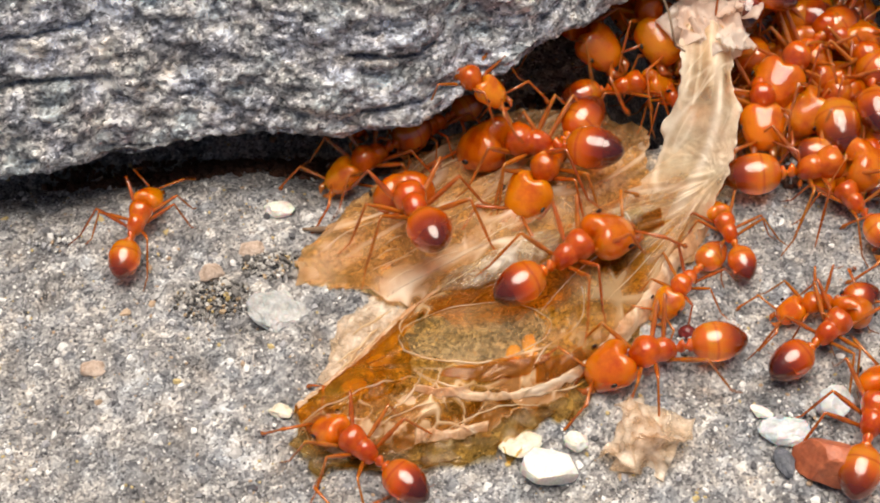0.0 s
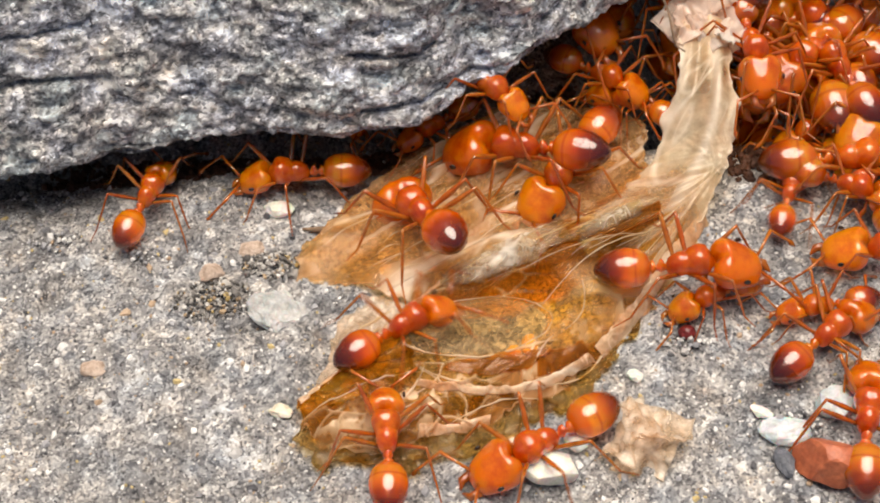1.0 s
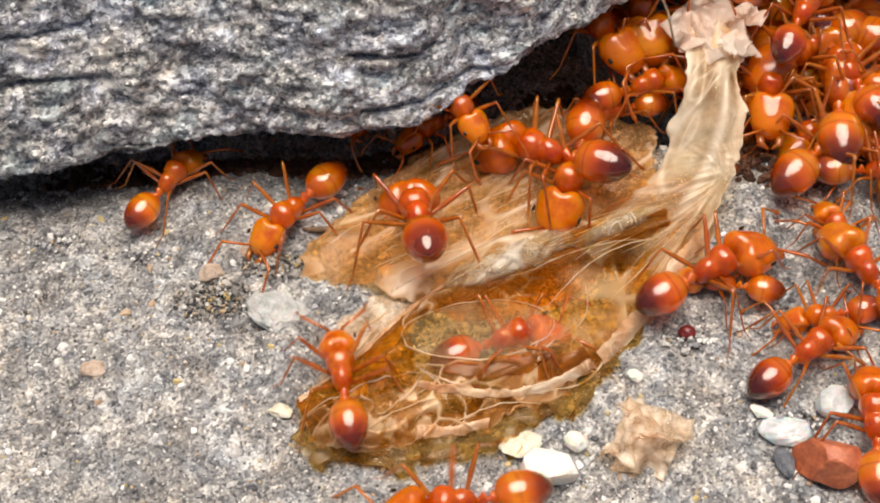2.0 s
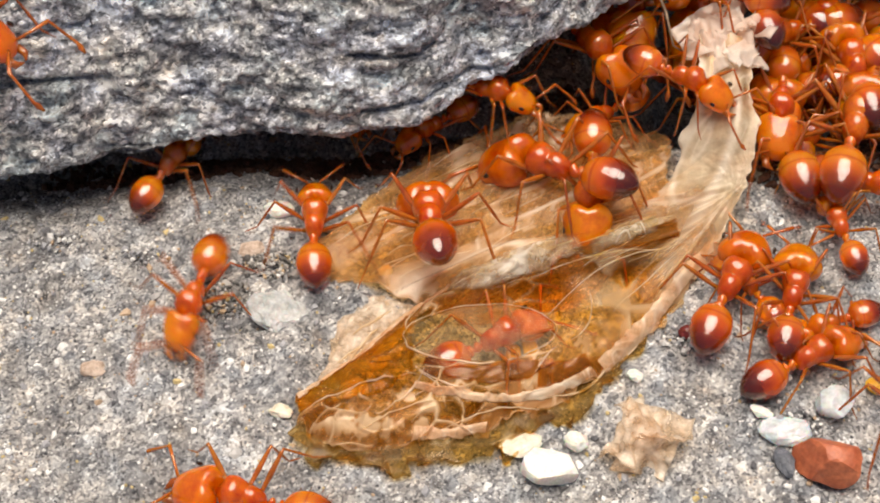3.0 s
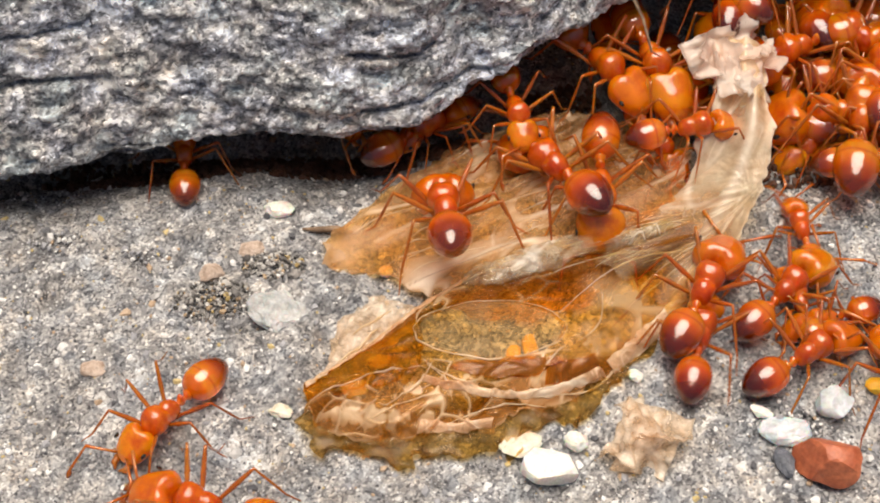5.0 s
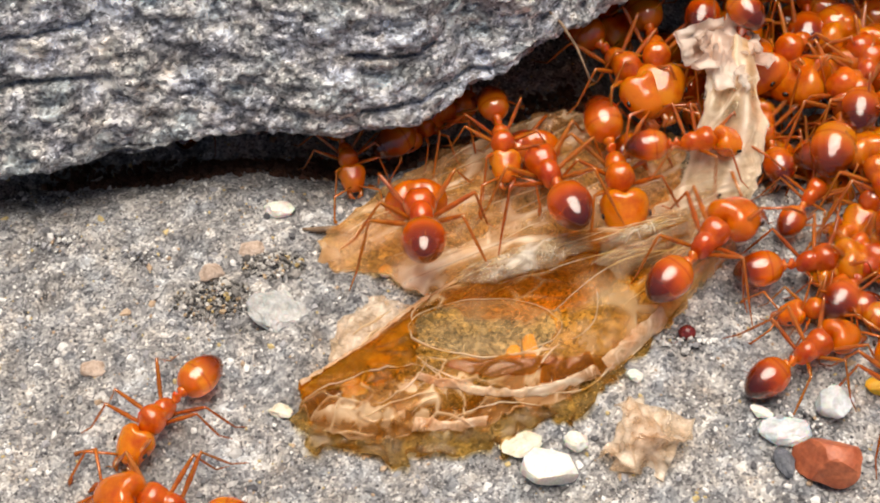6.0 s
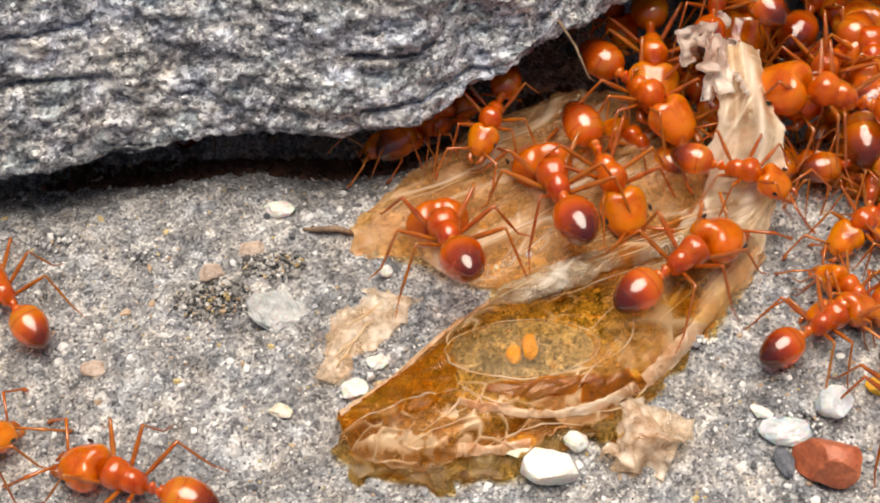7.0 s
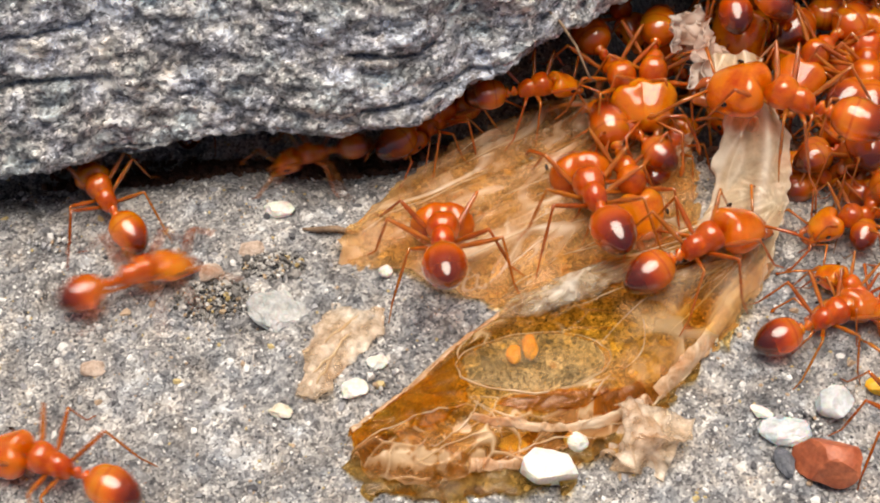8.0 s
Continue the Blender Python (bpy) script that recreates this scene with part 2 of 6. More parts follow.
def spaced(low, high, step, far, growth=1.35):
    """Even steps from low to high, then ever wider ones out to far on both sides."""
    mid = list(np.arange(low, high + step / 2, step))
    for sign in (-1, 1):
        d, x = step, low if sign < 0 else high
        while abs(x) < far:
            d *= growth
            x += sign * d
            mid = [x] + mid if sign < 0 else mid + [x]
    return np.array(mid)


# ---- ground ----
# the edge of the overhanging stone, in millimetres
# past x = 6 the edge is unseen, set where it shades the crowd
LIP = ((-60, -3.4), (-30, -1.9), (-13.8, 1.27), (-12.96, 1.55), (-12.11, 1.66), (-11.28, 1.88), (-10.6, 2.14), (-9.54, 2.14), (-8.13, 2.55), (-6.86, 2.63), (-5.59, 2.67), (-4.33, 2.4), (-3.09, 2.26), (-2.39, 2.51), (-1.5, 2.59), (-0.61, 2.78), (0.29, 3.53), (0.92, 4.3), (1.72, 4.44), (2.44, 4.79), (2.98, 5.11), (3.62, 5.55), (4.46, 6.31), (6, 7.6), (8.9, 8.7), (15.8, 9.2), (30, 10), (60, 12))
BRINK = ((-60, -2.2), (-30, -0.7), (-13.6, 2.6), (-10, 3.5), (-8, 3.8), (-5.9, 3.9), (-3.3, 3.8), (-1.5, 4.2), (0.5, 5.0), (2, 5.5), (4, 5.5), (6, 5.4), (8, 5.6), (10, 5.9), (16, 6.3), (30, 9), (60, 12))


def ground_height(x, y):
    """Height in metres of the rough ground at x, y (arrays, metres)."""
    p = np.stack([x, y, np.zeros_like(x)], 1)
    z = 0.17 * rough(p, 300, 3, 0.55, 11) + 0.085 * rough(p, 1500, 4, 0.62, 21)
    # a shallow crack and the hollow of the nest mouth
    line = -2.5 + 0.28 * (x / MM + 5) + 0.3 * lattice_noise(p, 700, 5)
    reach = np.clip(1 - np.abs(x / MM + 5.6) / 2.3, 0, 1)
    z -= 0.5 * reach * np.exp(-((y / MM - line) / 0.16) ** 2)
    # the ground falls away under the overhanging stone
    brink = np.interp(x / MM, [a for a, _ in BRINK], [b for _, b in BRINK]) + 0.25 * lattice_noise(p, 500, 6)
    z -= (2.3 + 5.7 * np.clip((x / MM - 5) / 4, 0, 1)) * np.clip((y / MM - brink + 1.9) / 3.6, 0, 1) ** 1.8 * np.clip((30 - y / MM) / 6, 0, 1)
    fade = np.exp(-np.clip(np.hypot(x, y) - 0.03, 0, None) / 0.05)
    return MM * z * fade


FAR = 60.0


def build_ground():
    xs = spaced(-0.0165, 0.0165, 0.000085, FAR)
    ys = spaced(-0.0105, 0.0125, 0.000085, FAR)
    gx, gy = np.meshgrid(xs, ys)
    x, y = gx.ravel(), gy.ravel()
    verts = np.stack([x, y, ground_height(x, y)], 1)
    ob = mesh_object("ground", verts, quads(len(ys), len(xs)), GROUND)
    return tagged(ob, "rough grey concrete ground with sandy grain", "ground", kind="structure")


def chip_mesh(rng, flat=0.7, cut=0.75):
    """One angular grain as points and triangles, about 1 across."""
    bm = bmesh.new()
    bmesh.ops.create_icosphere(bm, subdivisions=1, radius=0.5)
    pts = np.array([v.co[:] for v in bm.verts])
    tri = [tuple(v.index for v in f.verts) for f in bm.faces]
    bm.free()
    pts *= 1 + rng.uniform(-0.46, 0.40, (len(pts), 1))
    pts = np.clip(pts, -0.5 * cut, 0.5 * cut) * (1, rng.uniform(0.6, 1), flat)
    return pts, tri


def build_grit():
    rng = np.random.default_rng(4)
    shapes = [chip_mesh(rng) for _ in range(12)]
    n = 22000
    x = rng.uniform(-0.0162, 0.0162, n)
    y = rng.uniform(-0.0102, 0.0122, n)
    clump = lattice_noise(np.stack([x, y, x * 0], 1), 420, 8)
    keep = rng.uniform(-1, 1, n) < clump + 0.55
    x, y = x[keep], y[keep]
    size = MM * (0.07 + 0.10 * rng.random(len(x)) ** 2 + 0.34 * (rng.random(len(x)) < 0.07) * rng.random(len(x)))
    z = ground_height(x, y)
    verts, faces, at = [], [], 0
    for k in range(len(x)):
        pts, tri = shapes[k % 12]
        turn = np.array(Euler(rng.uniform(0, 6.3, 3)).to_matrix())
        sink = 0.14 if size[k] < 0.2 * MM else -0.02
        verts.append(pts @ turn.T * size[k] * (1, 1, 0.75) + (x[k], y[k], z[k] + size[k] * sink))
        faces += [(a + at, b + at, c + at) for a, b, c in tri]
        at += len(pts)
    ob = mesh_object("grit", np.concatenate(verts), faces, GRIT, smooth=False)
    return tagged(ob, "loose grey, white and tan sand grains on the concrete", "sand", kind="stuff")


# ---- overhanging stone ----
def build_rock():
    xs = spaced(-0.0165, 0.0090, 0.000065, 0.05, 1.2)
    lip_y = np.interp(xs / MM, [a for a, _ in LIP], [b for _, b in LIP])
    lip_z = 2.6 - 0.7 * np.clip((-4 - xs / MM) / 5.0, 0, 1) + 1.1 * np.clip((xs / MM - 0.2) / 3.0, 0, 1) + 0.9 * np.clip((xs / MM - 6.5) / 2.5, 0, 1)
    # one section of the stone: back along the underside, the lip, the face, the top, the back
    under = [(16 * (1 - k / 50) ** 1.4 + 0.35, 1 - (1 - k / 50) ** 1.3 * 1.0) for k in range(50)]
    nose = [(0.35 - 0.35 * math.sin(a), -0.35 * math.cos(a) + 0.35) for a in np.linspace(0.0, 1.5, 8)]
    face = [(0.60 * h, h + 0.35) for h in np.arange(0.06, 9.5, 0.065)]
    top = [(6.2 + d, 10.2 + 0.02 * d) for d in np.linspace(0.5, 30, 16)]
    back = [(38, 5.0), (38, -2.0), (20, -2.6)]
    verts = []
    for k, x in enumerate(xs):
        y0, z0 = lip_y[k], lip_z[k]
        section = [(d, z0 * lift - 0.15) for d, lift in under] + [(d, z0 + h - 0.0) for d, h in nose + face + top + back]
        verts += [(x, MM * (y0 + d), MM * z) for d, z in section]
    m = len(under) + len(nose) + len(face) + len(top) + len(back)
    v = np.array(verts)
    stretched = v * (0.38, 1, 1.25)
    layer = 0.26 * rough(stretched, 260, 3, 0.55, 31) + 0.22 * rough(stretched * (1.3, 1, 1.5), 1000, 3, 0.7, 41) + 0.14 * rough(v, 3000, 3, 0.75, 51)
    grain = np.clip(lattice_noise(v * (0.8, 1, 1), 2300, 57) + 0.1, 0, 1)
    layer += 0.20 * grain ** 0.7
    ledge = np.abs(lattice_noise(stretched * (1, 0.7, 1.8), 420, 61))
    layer -= 0.34 * np.exp(-(ledge / 0.10) ** 2)
    n = np.tile(np.array([(0, 0.2, -0.6)] * len(under) + [(0, -0.75, 0.0)] * len(nose) + [(0, -0.8, 0.55)] * len(face) + [(0, 0, 1)] * len(top) + [(0, 0, 0)] * len(back)), (len(xs), 1))
    v = v + n * layer[:, None] * MM
    faces = quads(len(xs), m, True)
    faces += [tuple(range(m)), tuple(range((len(xs) - 1) * m, len(xs) * m))[::-1]]
    ob = mesh_object("overhanging_rock", v, faces, ROCK)
    return tagged(ob, "layered grey stone slab overhanging a dark gap above the ground", "rock")


build_ground()
build_grit()
build_rock()

# ---- ants ----
def lathe(bm, stations, around=16):
    """Rings along +x from (x, centre height, half width, half height), closed at both ends."""
    rings = []
    for x, zc, wy, wz in stations:
        rings.append([bm.verts.new((x, wy * math.cos(a), zc + wz * math.sin(a))) for a in np.linspace(0, 2 * math.pi, around, endpoint=False)])
    for a, b in zip(rings, rings[1:]):
        for k in range(around):
            bm.faces.new((a[k], a[(k + 1) % around], b[(k + 1) % around], b[k]))
    bm.faces.new(rings[0])
    bm.faces.new(rings[-1])
    return rings


def tube(bm, points, radii, around=7):
    """A round tube of changing thickness along a bent line."""
    rings = []
    pts = [Vector(p) for p in points]
    for k, p in enumerate(pts):
        d = (pts[min(k + 1, len(pts) - 1)] - pts[max(k - 1, 0)]).normalized()
        side = d.cross(Vector((0.13, 0.2, 1))).normalized()
        up = side.cross(d)
        rings.append([bm.verts.new(p + float(radii[k]) * (math.cos(a) * side + math.sin(a) * up)) for a in np.linspace(0, 2 * math.pi, around, endpoint=False)])
    for a, b in zip(rings, rings[1:]):
        for k in range(around):
            bm.faces.new((a[k], a[(k + 1) % around], b[(k + 1) % around], b[k]))
    bm.faces.new(rings[0])
    bm.faces.new(rings[-1])


def build_ant(length, big_head, name="ant"):
    """One ant of that length in millimetres, facing +x, feet on its origin's level."""
    L = length * MM
    root = new(name)
    root.empty_display_size = L
    h = big_head
    # gaster: four segments with shallow grooves, pivot at the waist
    bm = bmesh.new()
    st = []
    for a in np.linspace(0.03, math.pi - 0.03, 34):
        u = (1 - math.cos(a)) / 2
        w = u ** 0.60 * (1 - u) ** 0.43 / 0.502
        st.append((-0.355 * (1 - u), 0.018, 0.131 * w, 0.124 * w))
    for k, (x, zc, wy, wz) in enumerate(st):
        groove = 1 - 0.018 * max(math.exp(-((x + s) / 0.010) ** 2) for s in (0.11, 0.19, 0.26))
        st[k] = (x, zc - 0.05 * (x + 0.18) ** 2, wy * groove, wz * groove)
    lathe(bm, [(a * L, b * L, c * L, d * L) for a, b, c, d in st], 32)
    gaster = part("gaster", bm, GASTER, root, "amber gaster darkening to a brown tip")
    gaster.location = (-0.13 * L, 0, 0.17 * L)
    bm = bmesh.new()
    for k in range(18):
        a, x = k * 2.4, -0.05 - 0.0145 * k
        w = 0.120 * (1 + x / 0.355) ** 0.60 * (-x / 0.355) ** 0.43 / 0.502
        n = Vector((-0.5, math.cos(a), abs(math.sin(a)) + 0.2)).normalized()
        p = Vector((x, w * math.cos(a) * 0.98, 0.015 + w * abs(math.sin(a)) * 0.92))
        tube(bm, [p * L, (p + n * 0.05) * L], [0.0022 * L, 0.0006 * L], 3)
    part("bristles", bm, LEG, gaster, "fine pale bristles")
    # petiole: two knots
    bm = bmesh.new()
    lathe(bm, [((a * 1.15) * L, b * L, c * L, d * L) for a, b, c, d in [(-0.130, 0.165, 0.014, 0.014), (-0.118, 0.175, 0.040, 0.042), (-0.104, 0.178, 0.041, 0.048), (-0.090, 0.168, 0.018, 0.020),
              (-0.080, 0.168, 0.018, 0.020), (-0.066, 0.185, 0.034, 0.056), (-0.050, 0.180, 0.031, 0.046), (-0.035, 0.165, 0.018, 0.020), (-0.01, 0.168, 0.026, 0.025)]], 12)
    part("petiole", bm, BODY, root)
    # mesosoma
    bm = bmesh.new()
    rings = lathe(bm, [(a * 1.2 * L, b * L, c * L * (1.08 + 0.9 * max(a - 0.08, 0)), d * L * 1.16) for a, b, c, d in [(-0.030, 0.165, 0.022, 0.022), (-0.018, 0.172, 0.046, 0.050), (0.005, 0.180, 0.059, 0.066), (0.030, 0.187, 0.065, 0.074), (0.052, 0.190, 0.067, 0.075),
              (0.064, 0.189, 0.065, 0.070), (0.071, 0.190, 0.066, 0.071), (0.080, 0.194, 0.070, 0.077), (0.105, 0.202, 0.080, 0.085), (0.130, 0.206, 0.087, 0.089), (0.150, 0.204, 0.086, 0.087), (0.158, 0.203, 0.083, 0.083), (0.166, 0.202, 0.083, 0.083), (0.183, 0.195, 0.070, 0.066), (0.200, 0.188, 0.045, 0.043), (0.215, 0.185, 0.030, 0.030)]], 18)
    for ring in rings[7:13]:
        for v in ring:
            v.co.z += 0.012 * L * math.exp(-((abs(v.co.y) - 0.05 * L) / (0.03 * L)) ** 2) * (v.co.z > 0.2 * L)
    part("mesosoma", bm, BODY, root)
    # head: heart-shaped, pivot at the neck
    bm = bmesh.new()
    st = []
    for a in np.linspace(0.05, math.pi - 0.05, 24):
        u = (1 - math.cos(a)) / 2
        w = (1 - (1 - u / 0.34) ** 2) ** 0.5 if u < 0.34 else 1 - 0.46 * ((u - 0.34) / 0.66) ** 1.5
        w *= math.sqrt(max(1 - ((u - 0.84) / 0.16) ** 2, 0.02)) if u > 0.84 else 1
        st.append(((-0.02 + 0.30 * h * u) * L, (0.012 - 0.055 * u) * L, 0.146 * h * w * L, 0.116 * h * min(w, 1 - 0.25 * u) * L))
    rings = lathe(bm, st, 28)
    # two rounded lobes at the back, parted by a furrow along the crown
    for k, ring in enumerate(rings):
        back = max(0.0, 1 - k / 13)
        for v in ring:
            v.co.x += L * 0.048 * h * back * math.exp(-(v.co.y / (0.045 * h * L)) ** 2)
            if v.co.z > 0:
                v.co.z -= 0.018 * h * L * back ** 0.6 * math.exp(-(v.co.y / (0.026 * h * L)) ** 2)
    head = part("head", bm, HEAD, root)
    head.matrix_basis = pose(0.245 * L, 0, 0.185 * L, 0, 14, 0)
    for side in (-1, 1):
        bm = bmesh.new()
        bmesh.ops.create_uvsphere(bm, u_segments=10, v_segments=7, radius=0.019 * L)
        bmesh.ops.scale(bm, verts=bm.verts[:], vec=(1.2, 0.55, 1))
        eye = part("eye", bm, EYE_BLACK, head, "small black eye")
        eye.location = (0.16 * h * L, side * 0.138 * h * L, 0.025 * h * L)
        bm = bmesh.new()
        tube(bm, [(0.255 * h * L, side * 0.06 * h * L, -0.05 * L), (0.315 * h * L, side * 0.055 * h * L, -0.06 * L), (0.345 * h * L, side * 0.01 * L, -0.062 * L)], [0.030 * h * L, 0.026 * h * L, 0.006 * L], 7)
        part("mandible", bm, LEG, head, "dark reddish mandible")
        bm = bmesh.new()
        a, b, c = Vector((0, 0, 0)), Vector((0.10, side * 0.17, 0.06)), Vector((0.27, side * 0.20, -0.05))
        d = Vector((0.33, side * 0.19, -0.09))
        tube(bm, [v * L for v in (a, a.lerp(b, 0.5), b, b.lerp(c, 0.15), c, c.lerp(d, 0.4), d)], [r * L for r in (0.010, 0.010, 0.013, 0.009, 0.010, 0.019, 0.008)], 7)
        ant_feeler = part("antenna", bm, LEG, head)
        ant_feeler.location = (0.25 * h * L, side * 0.045 * h * L, 0.02 * L)
    # legs: femur, tibia and tarsus, pivot at the hip
    for side in (-1, 1):
        for hip, knee, ankle, foot in (((0.195, 0.045), (0.16, 0.19, 0.17), (0.27, 0.24, -0.09), (0.34, 0.27, -0.138)),
                                       ((0.110, 0.05), (0.00, 0.25, 0.18), (-0.03, 0.35, -0.09), (-0.05, 0.43, -0.138)),
                                       ((0.030, 0.045), (-0.13, 0.22, 0.20), (-0.27, 0.31, -0.08), (-0.37, 0.35, -0.138))):
            bm = bmesh.new()
            o, k, a, f = (Vector((p[0], side * p[1], p[2])) for p in ((0, 0, 0), knee, ankle, foot))
            line = [o, o.lerp(k, 0.18), o.lerp(k, 0.5), o.lerp(k, 0.92), k, k.lerp(a, 0.12), k.lerp(a, 0.6), a, a.lerp(f, 0.5), f]
            tube(bm, [v * L for v in line], [r * L for r in (0.024, 0.013, 0.018, 0.012, 0.010, 0.008, 0.010, 0.006, 0.0045, 0.003)], 7)
            leg = part("leg", bm, LEG, root)
            leg.location = (hip[0] * L, side * hip[1] * L, 0.14 * L)
    root["length"] = length
    return root


# ---- the shed skin that the ants drag ----
def curve_at(points, u):
    """Points of a smooth line through a few corners, at u in 0..1."""
    p = np.array(points, float)
    s = np.linspace(0, 1, len(p))
    out = np.stack([np.interp(u, s, p[:, k]) for k in range(p.shape[1])], 1)
    blur = np.stack([(np.interp(u - 0.06, s, p[:, k]) + np.interp(u + 0.06, s, p[:, k])) / 2 for k in range(p.shape[1])], 1)
    return 0.4 * out + 0.6 * blur


def skin_sheet(name, low_edge, high_edge, height, material, parent, label, nu=150, nv=70, thick=0.035, frayed=0.10, hole=None, seed=0, fold=None, thin=None, tone=None):
    """A crumpled thin sheet between two edge lines (millimetres), with a real thickness."""
    u, v = np.meshgrid(np.linspace(0, 1, nu), np.linspace(0, 1, nv))
    u, v = u.ravel(), v.ravel()
    a, b = curve_at(low_edge, u), curve_at(high_edge, u)
    p = a + (b - a) * v[:, None]
    q = np.stack([p[:, 0], p[:, 1], np.zeros(len(p))], 1) * MM
    edge = np.minimum.reduce([u, 1 - u, v, 1 - v])
    ragged = np.stack([lattice_noise(q, 1500, seed + 1), lattice_noise(q, 1500, seed + 2)], 1) + 0.6 * np.stack([lattice_noise(q, 5000, seed + 3), lattice_noise(q, 5000, seed + 4)], 1)
    p = p[:, :2] + ragged * frayed * np.exp(-edge / 0.03)[:, None] * 1.6
    z = height(p[:, 0], p[:, 1], u, v)
    top = np.column_stack([p, z])
    faces = quads(nv, nu)
    if hole is not None:
        inside = hole(p[:, 0], p[:, 1])
        faces = [f for f in faces if not all(inside[i] for i in f)]
    n = len(top)
    under = top - (0, 0, thick)
    edges = {}
    for f in faces:
        for i in range(4):
            e = (f[i], f[(i + 1) % 4])
            edges[e] = edges.get(e, 0) + 1
    rim = [(e[1], e[0], e[0] + n, e[1] + n) for e in edges if (e[1], e[0]) not in edges]
    ob = mesh_object(name, np.concatenate([top, under]) * MM, faces + [tuple(i + n for i in reversed(f)) for f in faces] + rim, material, parent, label)
    for key, rule in (("fold", fold), ("thin", thin), ("tone", tone)):
        if rule is not None:
            values = np.clip(rule(p[:, 0], p[:, 1], u, v), 0, 1)
            ob.data.attributes.new(key, "FLOAT", "POINT").data.foreach_set("value", np.concatenate([values, values]).astype(np.float32))
    return ob


def crumple(x, y, freq, seed, angle=0.0, long=1.0):
    """Sharp-creased paper relief: its height in 0..1, and how near a crease is, in 0..1."""
    c, s = math.cos(angle), math.sin(angle)
    a, b = (x * c + y * s) / long, -x * s + y * c
    q = np.stack([a, b, a * 0], 1) * MM
    q = q + np.stack([lattice_noise(q, freq * 0.9, seed + 7), lattice_noise(q, freq * 0.9, seed + 8), a * 0], 1) * 0.25 / freq
    height, crease = 0, 0
    for k, amount in enumerate((1.0, 0.5, 0.24)):
        n = np.abs(lattice_noise(q, freq * 2.3 ** k, seed + k))
        height = height + amount * (1 - n)
        crease = np.maximum(crease, amount ** 0.5 * np.exp(-(n / 0.10) ** 2))
    patchy = np.clip(0.45 + 1.1 * lattice_noise(q, freq * 0.7, seed + 5), 0, 1)
    return height / 1.74, crease * patchy


def cells(x, y, size, long, angle, seed):
    """A net of drawn-out cells: the distance to the nearest ridge, 0 on it, and each cell's own number in 0..1."""
    c, s = math.cos(angle), math.sin(angle)
    a, b = (x * c + y * s) / (size * long), (-x * s + y * c) / size
    q = np.stack([a, b, a * 0], 1)
    a, b = a + 0.3 * lattice_noise(q, 1.3, seed + 1), b + 0.3 * lattice_noise(q, 1.3, seed + 2)
    ia, ib = np.floor(a).astype(np.int64), np.floor(b).astype(np.int64)
    first, second, own = np.full(len(a), 9.0), np.full(len(a), 9.0), np.zeros(len(a))
    for i in (-1, 0, 1):
        for j in (-1, 0, 1):
            h = ((ia + i) * 73856093 ^ (ib + j) * 19349663 ^ seed * 83492791) & 0xFFFFFF
            h = (h * 1103515245 + 12345) & 0x7FFFFFFF
            u, w, r = (h >> 4 & 255) / 255, (h >> 12 & 255) / 255, (h >> 20 & 255) / 255
            d = np.hypot(ia + i + u - a, ib + j + w - b)
            nearer = d < first
            second = np.where(nearer, first, np.minimum(second, d))
            own = np.where(nearer, r, own)
            first = np.where(nearer, d, first)
    return second - first, own


def lobe_net(x, y):
    """Ridges (0..1) and cell tones of the lobe: short cells in its lower half, long ones that fan out from the strip."""
    right = np.clip((x - 2.6) / 2.2, 0, 1)
    near, own = cells(x, y, 0.58, 1.7, 0.25, 3)
    fan = np.arctan2(y - 1.8, x - 9.8)
    far_near, far_own = cells(np.hypot(x - 9.8, y - 1.8), fan * 3.2, 0.8, 4.0, 0.0, 5)
    wide = 0.13 + 0.10 * lattice_noise(np.stack([x, y, x * 0], 1), 1.1, 6)
    ridge = np.where(right > 0.5, np.exp(-(far_near / 0.12) ** 2), np.exp(-(near / np.maximum(wide, 0.05)) ** 2))
    return ridge, np.where(right > 0.5, far_own, own)


def folds(x, y, scale, seed, angle):
    """Long creases that run along one direction, in -1..1."""
    c, s = math.cos(angle), math.sin(angle)
    q = np.stack([(x * c + y * s) * 0.22, -x * s + y * c, x * 0], 1) * MM
    return 1 - 2 * np.abs(lattice_noise(q, scale, seed)) ** 0.7


CELL = (1.15, -4.0, 2.3, 1.05, 0.05)
LOBE_LOW = ((-4.4, -6.4), (-3.0, -7.6), (-0.7, -7.5), (1.6, -6.8), (3.6, -5.9), (5.1, -4.8), (6.6, -3.1), (7.9, -1.5), (9.2, 0.4))
LOBE_HIGH = ((-4.4, -5.9), (-2.8, -4.5), (-1.1, -2.7), (0.8, -1.1), (2.6, -0.1), (4.6, 0.7), (6.6, 1.9), (8.6, 2.8))
FLAP_LOW = ((-4.4, -0.9), (-3.0, -1.3), (-1.4, -1.8), (0.3, -2.7), (2.0, -3.1), (4.0, -2.2), (6.0, -1.0), (7.6, 0.4))
FLAP_HIGH = ((-4.3, -0.4), (-3.3, 0.9), (-1.8, 2.5), (-0.4, 3.9), (1.4, 5.0), (3.4, 5.7), (5.6, 5.4), (7.8, 4.0))
# the cream strip: its two sides from where it leaves the lobe up to its frayed end, with heights
STRAP_LEFT = ((3.9, -1.3), (5.9, 0.5), (7.0, 1.9), (7.7, 3.0), (8.15, 4.2), (8.3, 5.3), (8.3, 6.8))
STRAP_RIGHT = ((6.6, -3.1), (7.7, -1.6), (8.9, 0.1), (9.8, 1.6), (10.15, 3.0), (10.0, 4.6), (10.1, 6.6))


